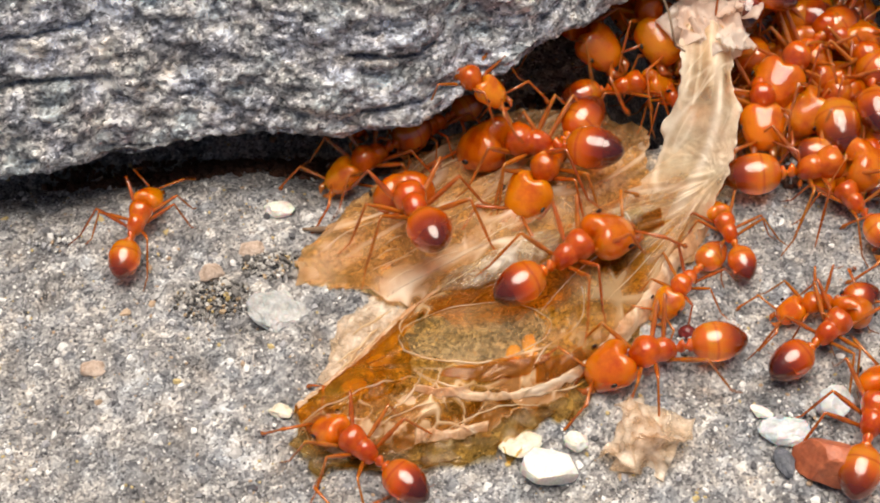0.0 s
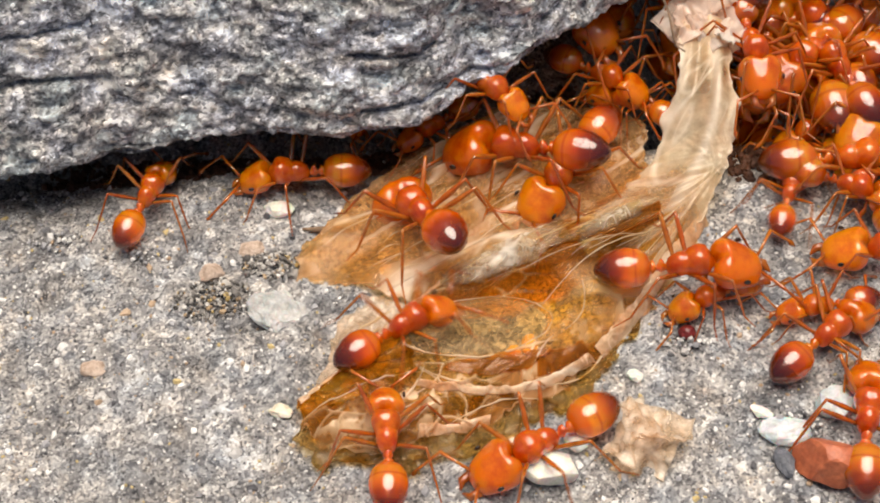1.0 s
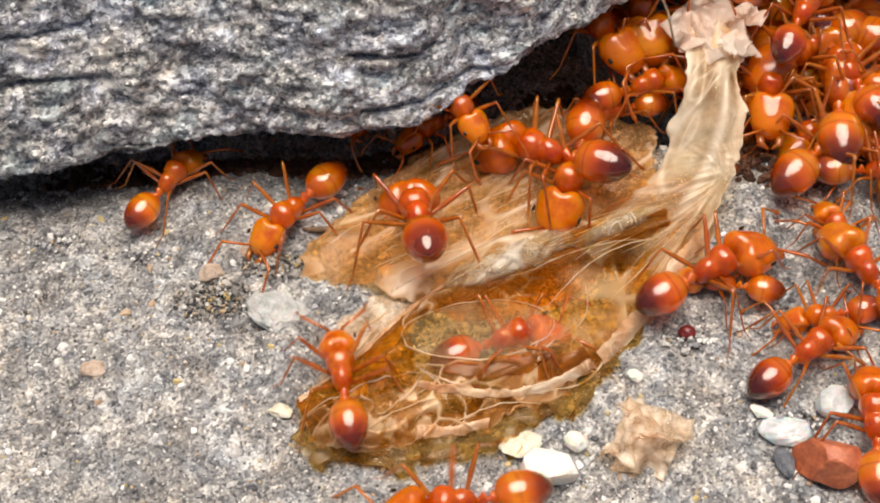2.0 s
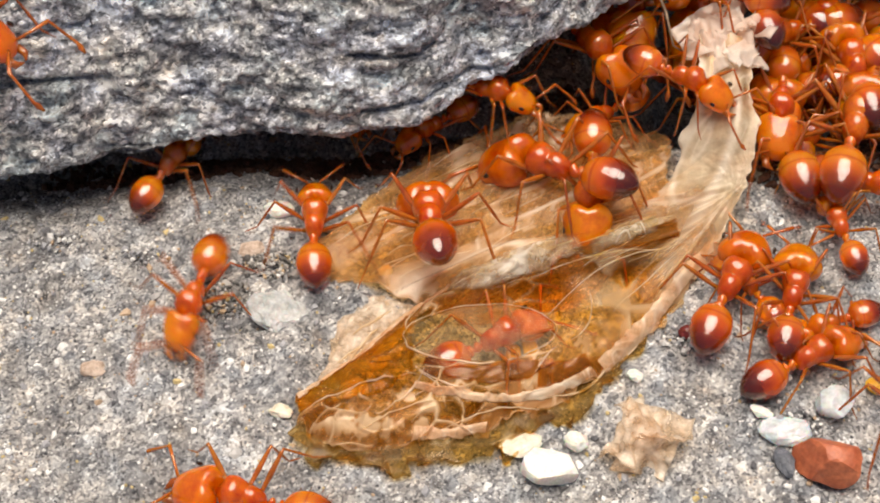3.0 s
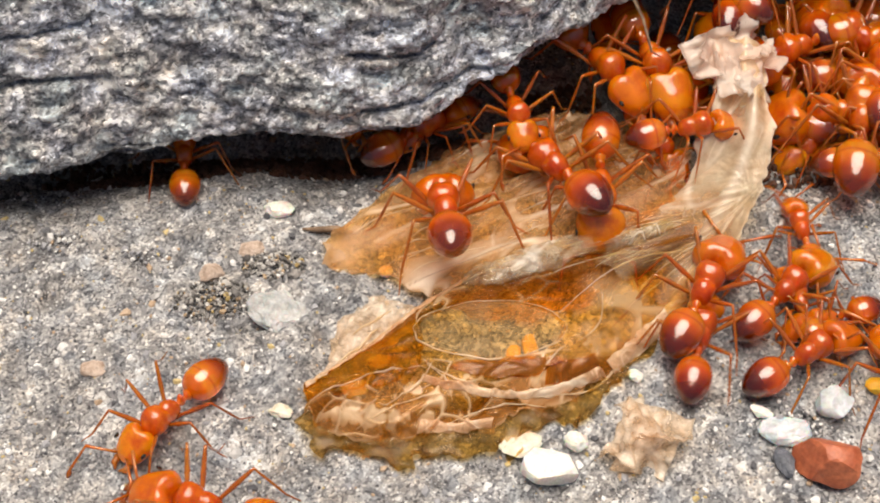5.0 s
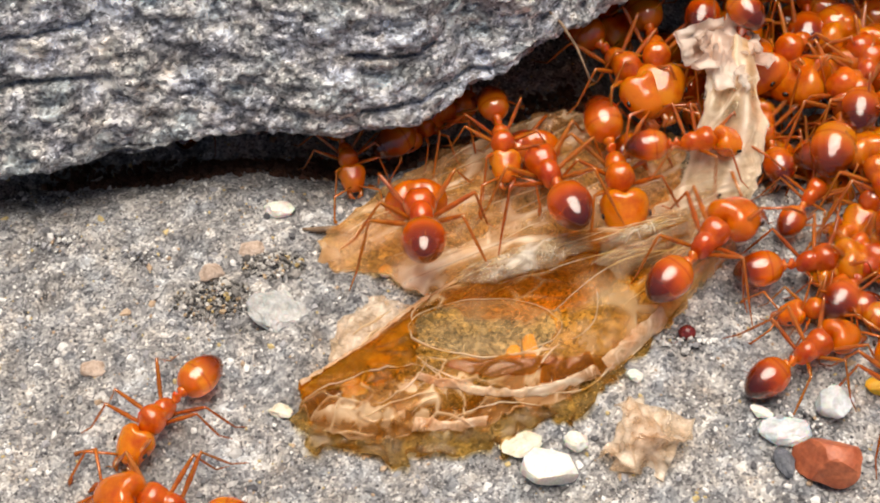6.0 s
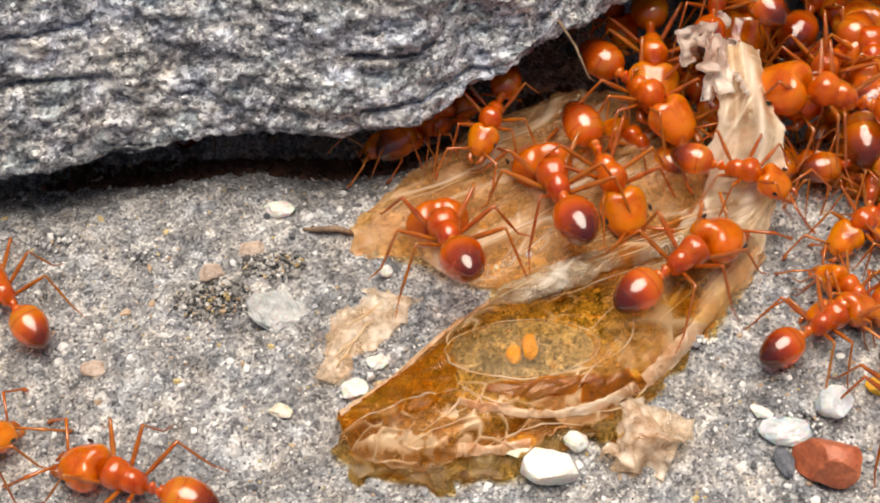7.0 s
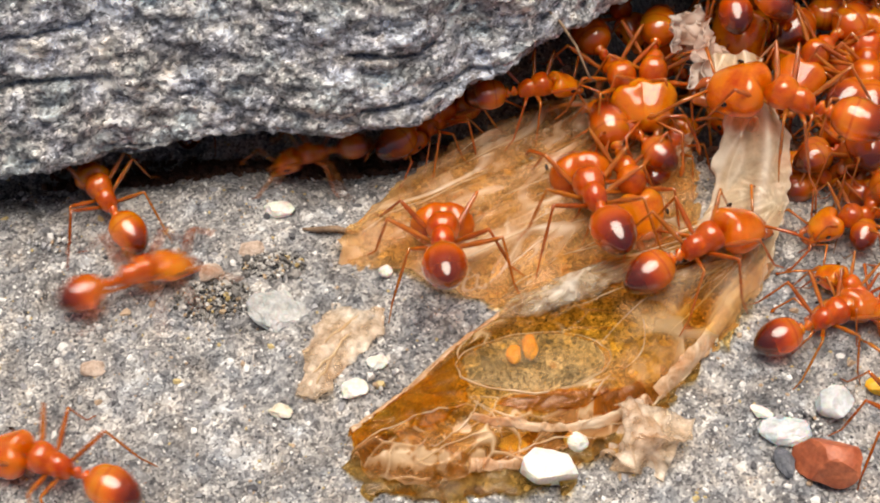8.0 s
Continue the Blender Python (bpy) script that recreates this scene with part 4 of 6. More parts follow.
def build_stones():
    rest(build_pebble("white_stone", (1.8, 1.35, 1.5), WHITE, 3, "blocky white quartz stone on the concrete", "stone", 1.1, 0.10), 3.2, -8.2, 0.1, (8, 4, -18))
    rest(build_pebble("pebble", (0.75, 0.7, 0.6), WHITE, 8, "small white quartz pebble beside a larger one", angular=0.4), 4.0, -7.3)
    rest(build_pebble("chip", (1.3, 0.9, 0.28), IVORY, 12, "flat ivory chip beside the white stone", "chip", 0.6), 2.35, -7.3, 0.1, (0, 6, 20))
    rest(build_pebble("red_stone", (2.2, 1.7, 1.5), RUST, 21, "angular brick-red stone chip", "stone", 1.0, 0.06), 11.2, -8.1, 0.12, (6, -8, -32))
    rest(build_pebble("chip", (0.6, 1.0, 0.5), SLATE, 24, "dark slate chip beside the red stone", "chip", 0.8), 10.04, -8.08, 0.2, (0, 0, 20))
    rest(build_pebble("pebble", (1.25, 1.15, 0.8), ICE, 31, "rounded translucent pale grey pebble", angular=0.6, lumps=0.10), 11.75, -5.95, 0.1)
    rest(build_pebble("chip", (0.85, 0.4, 0.35), WHITE, 41, "white elongated stone chip on sand", "chip", 0.7), 9.5, -6.3, 0.1, (0, 0, -38))
    rest(build_pebble("pebble", (1.5, 1.0, 0.6), ICE, 44, "pale grey pebble half sunk in sand", angular=0.35), 10.2, -7.0, 0.3)
    rest(build_pebble("pebble", (0.8, 0.6, 0.45), OCHRE, 47, "small bright orange sand grain", angular=0.4), 13.2, -5.2, 0.2)
    rest(build_pebble("pebble", (0.85, 0.7, 0.5), TAN, 51, "small tan grain on the concrete", angular=0.5), -10.5, -4.6, 0.5)
    rest(build_pebble("pebble", (0.9, 0.7, 0.5), TAN, 57, "pinkish tan grain on concrete", angular=0.5), -6.0, 0.0, 0.5)
    rest(build_pebble("chip", (0.9, 0.8, 0.55), TAN, 61, "yellowish three-cornered stone chip", "chip", 0.9), -7.2, -1.1, 0.1, (0, 10, 30))
    rest(build_pebble("pebble", (1.8, 1.4, 0.7), SMOKE, 71, "pale grey pebble set in the concrete", angular=0.7, lumps=0.22, fine=4), -5.0, -2.35, 0.45, (0, 8, -25))
    rest(build_pebble("chip", (0.85, 0.5, 0.35), IVORY, 75, "pointed ivory chip beside the skin", "chip", 0.7), -4.75, -6.1, 0.1, (0, 0, -8))
    rest(build_pebble("pebble", (0.45, 0.4, 0.35), WHITE, 79, "tiny white pebble near the flap", angular=0.3), -1.7, -1.0, 0.1)
    rest(build_pebble("pebble", (0.95, 0.6, 0.45), WHITE, 83, "white pebble in the sand", angular=0.4), -5.2, 1.6, 0.3)
    rest(build_pebble("chip", (0.8, 0.7, 0.4), WHITE, 85, "white chip beneath the shed skin", "chip", 0.6), -2.6, -5.4, 0.2)
    rest(build_pebble("chip", (0.7, 0.5, 0.4), WHITE, 87, "white chip beneath the shed skin", "chip", 0.6), -1.9, -4.4, 0.2)
    rest(build_pebble("pebble", (0.5, 0.95, 0.5), OCHRE, 89, "bright ochre grain beneath the clear cell", angular=0.4), 2.75, -3.8, 0.05)
    rest(build_pebble("pebble", (0.5, 0.6, 0.4), OCHRE, 90, "smaller ochre grain beneath the clear cell", angular=0.4), 2.25, -4.1, 0.05)
    rest(build_pebble("bead", (0.55, 0.5, 0.45), WINE, 91, "dark red bead on the sand", "bead", 0.1, 0.1), 7.6, -3.3, 0.1)
    rest(build_pebble("chip", (0.5, 0.45, 0.3), WHITE, 97, "white chip on the concrete", "chip", 0.6), 5.9, -4.9, 0.2)


build_stones()


def build_clump(x, y, spread, count, seed, label, material=None, grain=1.0):
    """A small heap of sand grains stuck together."""
    rng = np.random.default_rng(seed)
    verts, faces, at = [], [], 0
    for k in range(count):
        pts, tri = chip_mesh(rng, 0.8)
        size = grain * rng.uniform(0.07, 0.26) * (1.9 if k < 5 else 1)
        a, r = rng.uniform(0, 6.3), rng.random() ** 0.7
        turn = np.array(Euler(rng.uniform(0, 6.3, 3)).to_matrix())
        z = float(ground_height(np.array([(x + spread[0] * r * math.cos(a)) * MM]), np.array([(y + spread[1] * r * math.sin(a)) * MM]))[0]) / MM
        verts.append(pts @ turn.T * size + (spread[0] * r * math.cos(a), spread[1] * r * math.sin(a), z + (1 - r) * spread[2] * rng.random() + 0.05))
        faces += [tuple(i + at for i in f) for f in tri]
        at += len(pts)
    ob = mesh_object("sand_clump", np.concatenate(verts) * MM, faces, material or GRIT, None, label, False)
    ob.location = (x * MM, y * MM, 0)
    return tagged(ob, category="sand clump", kind="stuff")


# near-black crumbs: shade under the stone and round the crowd, put in as colour
SHADE_CRUMB = mineral("shade_dark_crumb", (0.035, 0.012, 0.005), (0.12, 0.045, 0.020), 0.7, 2400)
build_clump(12.4, 7.2, (4.2, 2.6, 0.6), 900, 23, "dark crumbs standing in for shade round the nest mouth", SHADE_CRUMB, 2.2)
build_clump(11.8, 4.3, (3.4, 1.7, 0.25), 700, 31, "dark reddish crumbs standing in for shade beside the frayed skin", SHADE_CRUMB, 1.7)
build_clump(5.6, 7.4, (3.2, 1.9, 0.4), 500, 29, "dark crumbs standing in for shade under the stone", SHADE_CRUMB, 2.0)
build_clump(-7.0, 5.0, (6.5, 0.7, 0.2), 700, 37, "dark crumbs standing in for shade deep under the stone", SHADE_CRUMB, 1.6)
build_clump(-7.2, 4.2, (6.4, 0.75, 0.1), 900, 41, "dark crumbs standing in for shade along the gap under the stone", SHADE_CRUMB, 1.8)
build_clump(-0.6, 5.3, (2.6, 0.9, 0.1), 420, 43, "dark crumbs standing in for shade in the gap under the stone", SHADE_CRUMB, 1.8)
build_clump(-7.0, -2.0, (1.35, 0.75, 0.45), 340, 3, "crumbly clump of dark grey and tan sand grains", DIRT, 1.0)
build_clump(-5.3, -0.7, (1.05, 0.6, 0.35), 220, 5, "crumbly clump of dark grey sand grains", DIRT, 0.95)
build_clump(-9.6, -0.3, (1.2, 0.5, 0.2), 50, 7, "loose patch of white sand grains")
build_clump(-12.2, 0.4, (1.0, 0.5, 0.2), 50, 11, "loose patch of white sand grains")
build_clump(-2.0, -5.0, (0.9, 0.6, 0.25), 40, 13, "white sand grains beneath the edge of the skin")
build_clump(10.4, -6.6, (1.3, 0.7, 0.3), 60, 17, "pale sand grains between pebbles")
build_clump(7.6, -3.6, (1.0, 0.6, 0.25), 60, 19, "white and dark grains beside the skin")
SKIN, STRAP, FLAP = build_skin()
crumb = build_shreds("crumpled_flake", ((0, 0, 0.4, 2.2), (0.4, 0.2, 0.6, 1.6), (-0.6, -0.2, 0.45, 1.5), (0.1, -0.5, 0.55, 1.3), (-0.3, 0.5, 0.6, 1.3)), 5, "crumpled tan flake lying on the concrete", 0.36, 0.95, 2.0)
crumb.location = (6.1 * MM, -7.3 * MM, 0)
for o in crumb.children:
    o.data.materials[0] = CRUMPLED
TUFT = build_shreds("frayed_end", ((0, 0, 0, 2.3), (0.8, 0.2, 0.1, 1.9), (-0.7, 0.8, 0.0, 2.0), (0.5, -0.6, 0.3, 1.3), (0.2, 1.1, 0.2, 1.9), (-0.2, -0.5, 0.4, 1.5), (1.1, 0.9, 0.3, 1.6), (-0.9, 0.0, 0.3, 1.4), (0.4, 1.7, 0.1, 1.7)), 9, "pinkish white frayed shreds at the end of the skin", 0.28, 0.62)
FLAKE = skin_sheet("tan_flake", ((-1.4, -2.3), (-1.35, -1.0), (-1.1, 0.4), (-0.2, 1.3)), ((-1.1, -2.4), (-0.1, -1.3), (0.9, -0.2), (1.4, 1.2)),
                   lambda x, y, u, v: 0.14 + 0.12 * np.sin(np.pi * v) + 0.12 * rough(np.stack([x, y, x * 0], 1) * MM, 1500, 4, 0.55, 77), CRUMPLED, None, "thin tan papery flake under the edge of the skin", 90, 50, frayed=0.10)
tagged(FLAKE, category="flake")
for x0, y0, dx, dy in ((-1.0, -1.5, 1.1, 1.5), (-0.7, -0.4, 1.0, 1.1), (-0.9, -1.9, 0.5, 1.2)):
    bm = bmesh.new()
    q = np.array([(x0 + dx * k / 8, y0 + dy * k / 8 + 0.06 * math.sin(k * 1.3), 0) for k in range(9)])
    lift = 0.27 + 0.12 * rough(q * MM, 1500, 4, 0.55, 77)
    tube(bm, [(a * MM, b * MM, c * MM) for (a, b, _), c in zip(q, lift)], [MM * 0.035 * (0.4 + math.sin(math.pi * (k + 0.5) / 9)) for k in range(9)], 5)
    part("crease", bm, VEIN, FLAKE, "pale raised crease")


def build_twig(name, points, radii, label):
    bm = bmesh.new()
    tube(bm, [tuple(c * MM for c in q) for q in points], [r * MM for r in radii], 7)
    ob = part(name, bm, BARK, None, label)
    return tagged(ob, category="twig")


BARK = mineral("dry_bark", (0.12, 0.07, 0.04), (0.40, 0.27, 0.17), 0.7, 2500)
build_twig("twig", ((-4.4, 0.80, 0.15), (-3.9, 0.70, 0.24), (-3.3, 0.72, 0.26), (-2.6, 0.55, 0.2)), (0.04, 0.11, 0.12, 0.05), "short dark splinter lying on the sand")
ARC = build_twig("curved_fibre", ((2.95, 6.6, 4.4), (3.4, 6.4, 4.5), (3.9, 5.9, 4.3), (4.4, 5.2, 3.9), (4.8, 4.5, 3.2), (5.1, 4.9, 2.6)), (0.04, 0.05, 0.05, 0.045, 0.04, 0.02), "thin curved pale fibre hanging over the stone edge")


# ---- who moves, and how ----
ANTS = {}


def place_ant(key, length, big_head, label):
    """Ants of a like build share their meshes."""
    build = (round(length * 2) / 2, round(big_head * 10) / 10)
    if build not in CASTES:
        CASTES[build] = build_ant(*build)
        ob = CASTES[build]
    else:
        ob = copy_thing(CASTES[build], Matrix())
    ANTS[key] = tagged(ob, label, "ant", "ants round the shed skin")


CASTES = {}
place_ant("a1", 4.2, 0.88, "glossy orange ant with a dark-tipped gaster on the concrete")
place_ant("a2", 4.4, 0.93, "glossy orange ant with a dark-tipped gaster on the concrete")
place_ant("a3", 4.6, 0.93, "glossy orange ant with a dark-tipped gaster on the concrete")
place_ant("a4", 4.6, 0.93, "glossy orange ant with a dark-tipped gaster on the concrete")
place_ant("a5", 3.6, 0.93, "glossy orange ant with a dark-tipped gaster on the concrete")
place_ant("a6", 3.6, 0.93, "glossy orange ant with a dark-tipped gaster on the concrete")
place_ant("b1", 5.5, 0.9, "large glossy orange ant climbing down over the stone")
place_ant("c1", 5.5, 1.3, "glossy orange ant biting into the shed skin")
place_ant("c2", 5.5, 1.3, "glossy orange ant biting into the shed skin")
place_ant("c3", 4.9, 1.1, "glossy orange ant biting into the shed skin")
place_ant("c4", 4.0, 0.93, "glossy orange ant biting into the shed skin")
place_ant("d1", 5.0, 1.2, "glossy orange ant walking round the amber skin")
place_ant("d2", 4.6, 1.16, "glossy orange ant walking round the amber skin")
place_ant("d3", 5.2, 1.12, "glossy orange ant walking round the amber skin")
place_ant("d4", 4.4, 0.93, "glossy orange ant walking round the amber skin")
place_ant("e1", 5.5, 1.3, "big-headed glossy orange ant beside the amber skin")
place_ant("e2", 3.6, 0.88, "big-headed glossy orange ant beside the amber skin")
place_ant("e3", 3.6, 0.98, "big-headed glossy orange ant beside the amber skin")
place_ant("f1", 4.7, 0.98, "glossy orange ant resting on the sandy concrete")
place_ant("f2", 3.5, 0.93, "glossy orange ant resting on the sandy concrete")
place_ant("f3", 4.8, 0.98, "glossy orange ant resting on the sandy concrete")
place_ant("g1", 5, 1.1, "glossy orange ant crowding round the frayed skin")
place_ant("g2", 5, 1.2, "glossy orange ant crowding round the frayed skin")
place_ant("g3", 3.8, 1.02, "glossy orange ant crowding round the frayed skin")
place_ant("g4", 4.5, 1.2, "glossy orange ant crowding round the frayed skin")
place_ant("g5", 5.5, 1.3, "glossy orange ant crowding round the frayed skin")
place_ant("g6", 5, 1.2, "glossy orange ant crowding round the frayed skin")
place_ant("g7", 6, 1.2, "glossy orange ant crowding round the frayed skin")
place_ant("g8", 4.5, 1.1, "glossy orange ant crowding round the frayed skin")
place_ant("g9", 3.6, 1.02, "glossy orange ant crowding round the frayed skin")
place_ant("g10", 3.6, 1.02, "glossy orange ant crowding round the frayed skin")
place_ant("g11", 3.4, 0.98, "glossy orange ant crowding round the frayed skin")
place_ant("h1", 4.0, 1.02, "reddish orange ant in the shade of the nest mouth")
place_ant("h2", 5, 1.2, "reddish orange ant in the shade of the nest mouth")
place_ant("h3", 5.5, 1.3, "reddish orange ant in the shade of the nest mouth")
place_ant("h4", 5.5, 1.3, "reddish orange ant in the shade of the nest mouth")
place_ant("h5", 4.0, 1.02, "reddish orange ant in the shade of the nest mouth")
place_ant("h6", 4.0, 1.02, "reddish orange ant in the shade of the nest mouth")
place_ant("h8", 3.8, 1.02, "reddish orange ant in the shade of the nest mouth")
place_ant("h9", 4.2, 1.07, "reddish orange ant in the shade of the nest mouth")
place_ant("h12", 3.8, 1.02, "reddish orange ant in the shade of the nest mouth")
place_ant("h15", 4.5, 1.1, "reddish orange ant in the shade of the nest mouth")
place_ant("h17", 4.5, 1.1, "reddish orange ant in the shade of the nest mouth")
place_ant("h18", 5, 1.2, "reddish orange ant in the shade of the nest mouth")
# six filler ants, added low so the shaded void turns deep red
for key in ("m1", "m2", "m3", "m4", "m5", "m6"):
    place_ant(key, 5, 1.2, "orange ant added deep in the nest mouth to redden the dark void")
place_ant("k5", 5, 1.2, "amber-orange ant milling in the crowd at the nest mouth")
place_ant("k6", 5, 1.2, "amber-orange ant milling in the crowd at the nest mouth")
place_ant("k7", 4.0, 1.1, "amber-orange ant milling in the crowd at the nest mouth")
place_ant("k9", 4.5, 1.1, "amber-orange ant milling in the crowd at the nest mouth")


def crawl(key, rows):
    """Rows of seconds, x, y, z in millimetres, heading and pitch in degrees. The legs step with the way covered."""
    ant = ANTS[key]
    walk(ant, [(t, pose(x * MM, y * MM, z * MM, 0, pitch, turn)) for t, x, y, z, turn, pitch in rows])
    length = ant["length"]
    r = np.array(rows)
    r[:, 4] = np.degrees(np.unwrap(np.radians(r[:, 4])))
    t = np.arange(0, 8.01, 0.1)
    x, y, turn = (np.interp(t, r[:, 0], r[:, k]) for k in (1, 2, 4))
    step = np.hypot(np.diff(x), np.diff(y)) + np.abs(np.diff(turn)) * length * 0.004
    step = np.minimum(step, 0.20 * length)
    way = np.concatenate([[0], np.cumsum(step)]) / (0.62 * length) * 2 * math.pi
    shift = sum(ord(c) for c in key) * 0.7
    for ob in ant.children:
        kind = ob.name.split(".")[0]
        here = ob.location.copy()
        if kind == "leg":
            side = 1 if here.y > 0 else -1
            middle = abs(here.x / (length * MM) - 0.11) < 0.03
            beat = shift + (0 if (side > 0) == middle else math.pi)
            rest_turn = 7 * math.sin(shift * 3 + here.x * 9e4 + side)
            swing = rest_turn + 20 * np.sin(way + beat)
            lift = 9 * np.clip(np.cos(way + beat), 0, 1) * (np.concatenate([step, [0]]) > 0.02)
        elif kind == "head":
            swing, lift = 8 * np.sin(t * 2.3 + shift) * np.sin(t * 0.9 + shift * 2), 0 * t
        elif kind == "gaster":
            swing, lift = 6 * np.sin(t * 1.4 + shift), 0 * t
        else:
            continue
        keys, last = [], None
        for k in range(len(t)):
            now = (swing[k], lift[k])
            if last is None or k == len(t) - 1 or abs(now[0] - last[0]) + abs(now[1] - last[1]) > 2.5:
                turn_x = lift[k] * (1 if here.y > 0 else -1) if kind == "leg" else 0
                tip = 14 if kind == "head" else (-4 if kind == "gaster" else -rows[0][5])
                keys.append((float(t[k]), pose(here.x, here.y, here.z, turn_x, tip, float(swing[k]) * (1 if kind != "leg" else (1 if here.y > 0 else -1)))))
                last = now
        walk(ob, keys)


def motions():
    crawl("a1", [(0.00, -9.68, 0.34, 0.00, 77, 0), (0.50, -9.44, 1.08, 0.00, 73, 0), (1.00, -9.48, 1.49, 0.00, 70, 0), (1.50, -9.44, 1.74, 0.00, 67, 0), (1.70, -9.22, 1.77, 0.00, 62, 0), (2.80, -8.63, 3.16, 0.00, 59, 0), (3.00, -8.93, 2.84, 0.00, 65, 0), (3.10, -9.03, 1.77, 0.00, 51, 0), (3.20, -8.54, 1.60, 0.00, 41, 0), (3.30, -7.74, 1.48, 0.00, 30, 0), (3.50, -7.13, 2.24, 0.00, 27, 0), (3.90, -7.04, 2.13, 0.00, 34, 0), (4.00, -8.08, 1.50, 0.00, 73, 0), (4.20, -8.29, 1.50, 0.00, 83, 0)] + [(4.50, -8.16, 2.13, 0.00, 90, 0), (4.70, -8.21, 2.37, 0.00, 91, 0), (5.20, -8.53, 4.89, -0.80, 95, 0), (5.60, -8.66, 7.14, -1.60, 92, 0), (8.00, -8.66, 7.14, -1.60, 92, 0)])
    crawl("a2", [(0.00, -1.90, 3.53, 0.00, -142, 0), (0.50, -2.90, 2.25, 0.00, -132, 0), (0.70, -3.75, 2.33, 0.00, -151, 0), (0.80, -4.20, 2.33, 0.00, -159, 0), (1.00, -4.39, 2.66, 0.00, -175, 0), (1.30, -4.42, 2.43, 0.00, -172, 0), (1.50, -4.49, 1.42, 0.00, -134, 0), (1.70, -4.25, 1.34, 0.00, -127, 0), (2.80, -6.53, -0.51, 0.00, -135, 0), (2.90, -6.90, -1.29, 0.00, -131, 0), (3.00, -7.49, -2.02, 0.00, -105, 0), (3.10, -7.06, -3.03, 0.00, -76, 0), (3.20, -6.84, -3.66, 0.00, -72, 0), (3.30, -6.15, -5.13, 0.00, -63, 0)] + [(3.50, -5.78, -5.01, 0.00, -55, 0), (3.60, -5.83, -4.98, 0.00, -62, 0), (4.00, -6.43, -5.21, 0.00, -82, 0), (4.40, -6.14, -5.72, 0.00, -94, 0), (4.50, -6.80, -6.01, 0.00, -108, 0), (4.60, -7.65, -6.49, 0.00, -133, 0), (5.80, -7.92, -6.26, 0.00, -125, 0), (6.00, -7.97, -6.36, 0.00, -126, 0), (6.10, -8.36, -5.66, 0.00, -162, 0), (6.20, -9.05, -5.13, 0.00, -180, 0), (6.30, -9.94, -4.53, 0.00, -198, 0), (6.40, -10.94, -4.31, 0.00, -201, 0), (6.50, -12.02, -3.26, 0.00, -218, 0), (6.60, -12.25, -2.95, 0.00, -222, 0)] + [(6.80, -12.70, -2.56, 0.00, -229, 0), (7.00, -13.27, -2.46, 0.00, -231, 0), (7.20, -13.07, -2.45, 0.00, -230, 0), (7.40, -12.41, -2.62, 0.00, -228, 0), (7.50, -12.07, -2.18, 0.00, -229, 0), (7.60, -11.99, -1.14, 0.00, -236, 0), (7.70, -11.70, -0.72, 0.00, -231, 0), (7.80, -11.36, -0.50, 0.00, -236, 0), (7.90, -10.71, 0.70, 0.00, -236, 0), (8.00, -10.56, 1.28, 0.00, -239, 0)])
    crawl("a3", [(0.00, -16.16, -11.28, 0.00, 35, 0), (5.80, -16.16, -11.28, 0.00, 35, 0), (6.30, -13.84, -10.37, 0.00, 35, 0), (6.50, -13.78, -9.73, 0.00, 38, 0), (6.70, -13.93, -9.31, 0.00, 42, 0), (7.00, -14.02, -8.47, 0.00, 46, 0), (7.25, -16.04, -7.73, 0.00, 40, 0), (7.50, -17.5, -2.97, 0.00, 4, 0), (7.90, -12.26, -2.12, 0.00, 11, 0), (8.00, -9.83, -1.68, 0.00, 23, 0)])
    crawl("a4", [(0.00, -3.23, -11.97, 0.00, 80, 0), (0.50, -2.65, -9.84, 0.00, 101, 0), (0.70, -1.26, -8.70, 0.70, 87, 0), (1.00, -1.50, -8.28, 0.80, 94, 0), (1.50, -1.54, -8.19, 0.80, 86, 0), (1.70, -2.28, -7.79, 0.70, 99, 0), (2.20, -2.93, -4.30, 0.30, 97, 0), (2.80, -3.38, -0.43, 0.00, 92, 0), (2.90, -3.52, -0.15, 0.00, 96, 0), (3.00, -3.98, 0.20, 0.00, 90, 0), (3.10, -3.96, 0.50, 0.00, 84, 0), (3.20, -3.52, 0.98, 0.00, 71, 0), (3.30, -3.37, 1.72, 0.00, 53, 0), (3.50, -2.91, 2.17, 0.00, 52, 0)] + [(4.00, -2.82, 2.37, 0.00, 46, 0), (4.50, -1.76, 3.25, 0.00, 32, 0), (4.70, -1.62, 3.38, 0.00, 34, 0), (5.20, -0.44, 4.85, 0.00, 40, 0), (8.00, -0.44, 4.85, 0.00, 40, 0)])
    crawl("a5", [(0.00, -3.75, 5.89, 0.00, -46, 0), (4.70, -3.75, 5.89, 0.00, -46, 0), (5.50, -3.48, 5.01, 0.00, -68, 0), (5.80, -3.14, 3.78, 0.00, -72, 0), (6.00, -3.16, 3.84, 0.00, -74, 0), (6.20, -2.67, 4.39, 0.00, -65, 0), (6.50, -2.22, 4.82, 0.00, -43, 0), (6.75, -1.58, 4.67, 0.00, -100, 0), (7.00, -0.95, 4.51, 0.00, -157, 0), (7.50, -0.86, 4.60, 0.00, -155, 0), (7.80, -1.64, 4.18, 0.00, -164, 0), (8.00, -3.79, 3.65, 0.00, -165, 0)])
    crawl("a6", [(0.00, 0.07, 5.04, 0.00, -143, 0), (4.00, -0.07, 4.97, 0.00, -144, 0), (8.00, 0.07, 5.04, 0.00, -143, 0)])
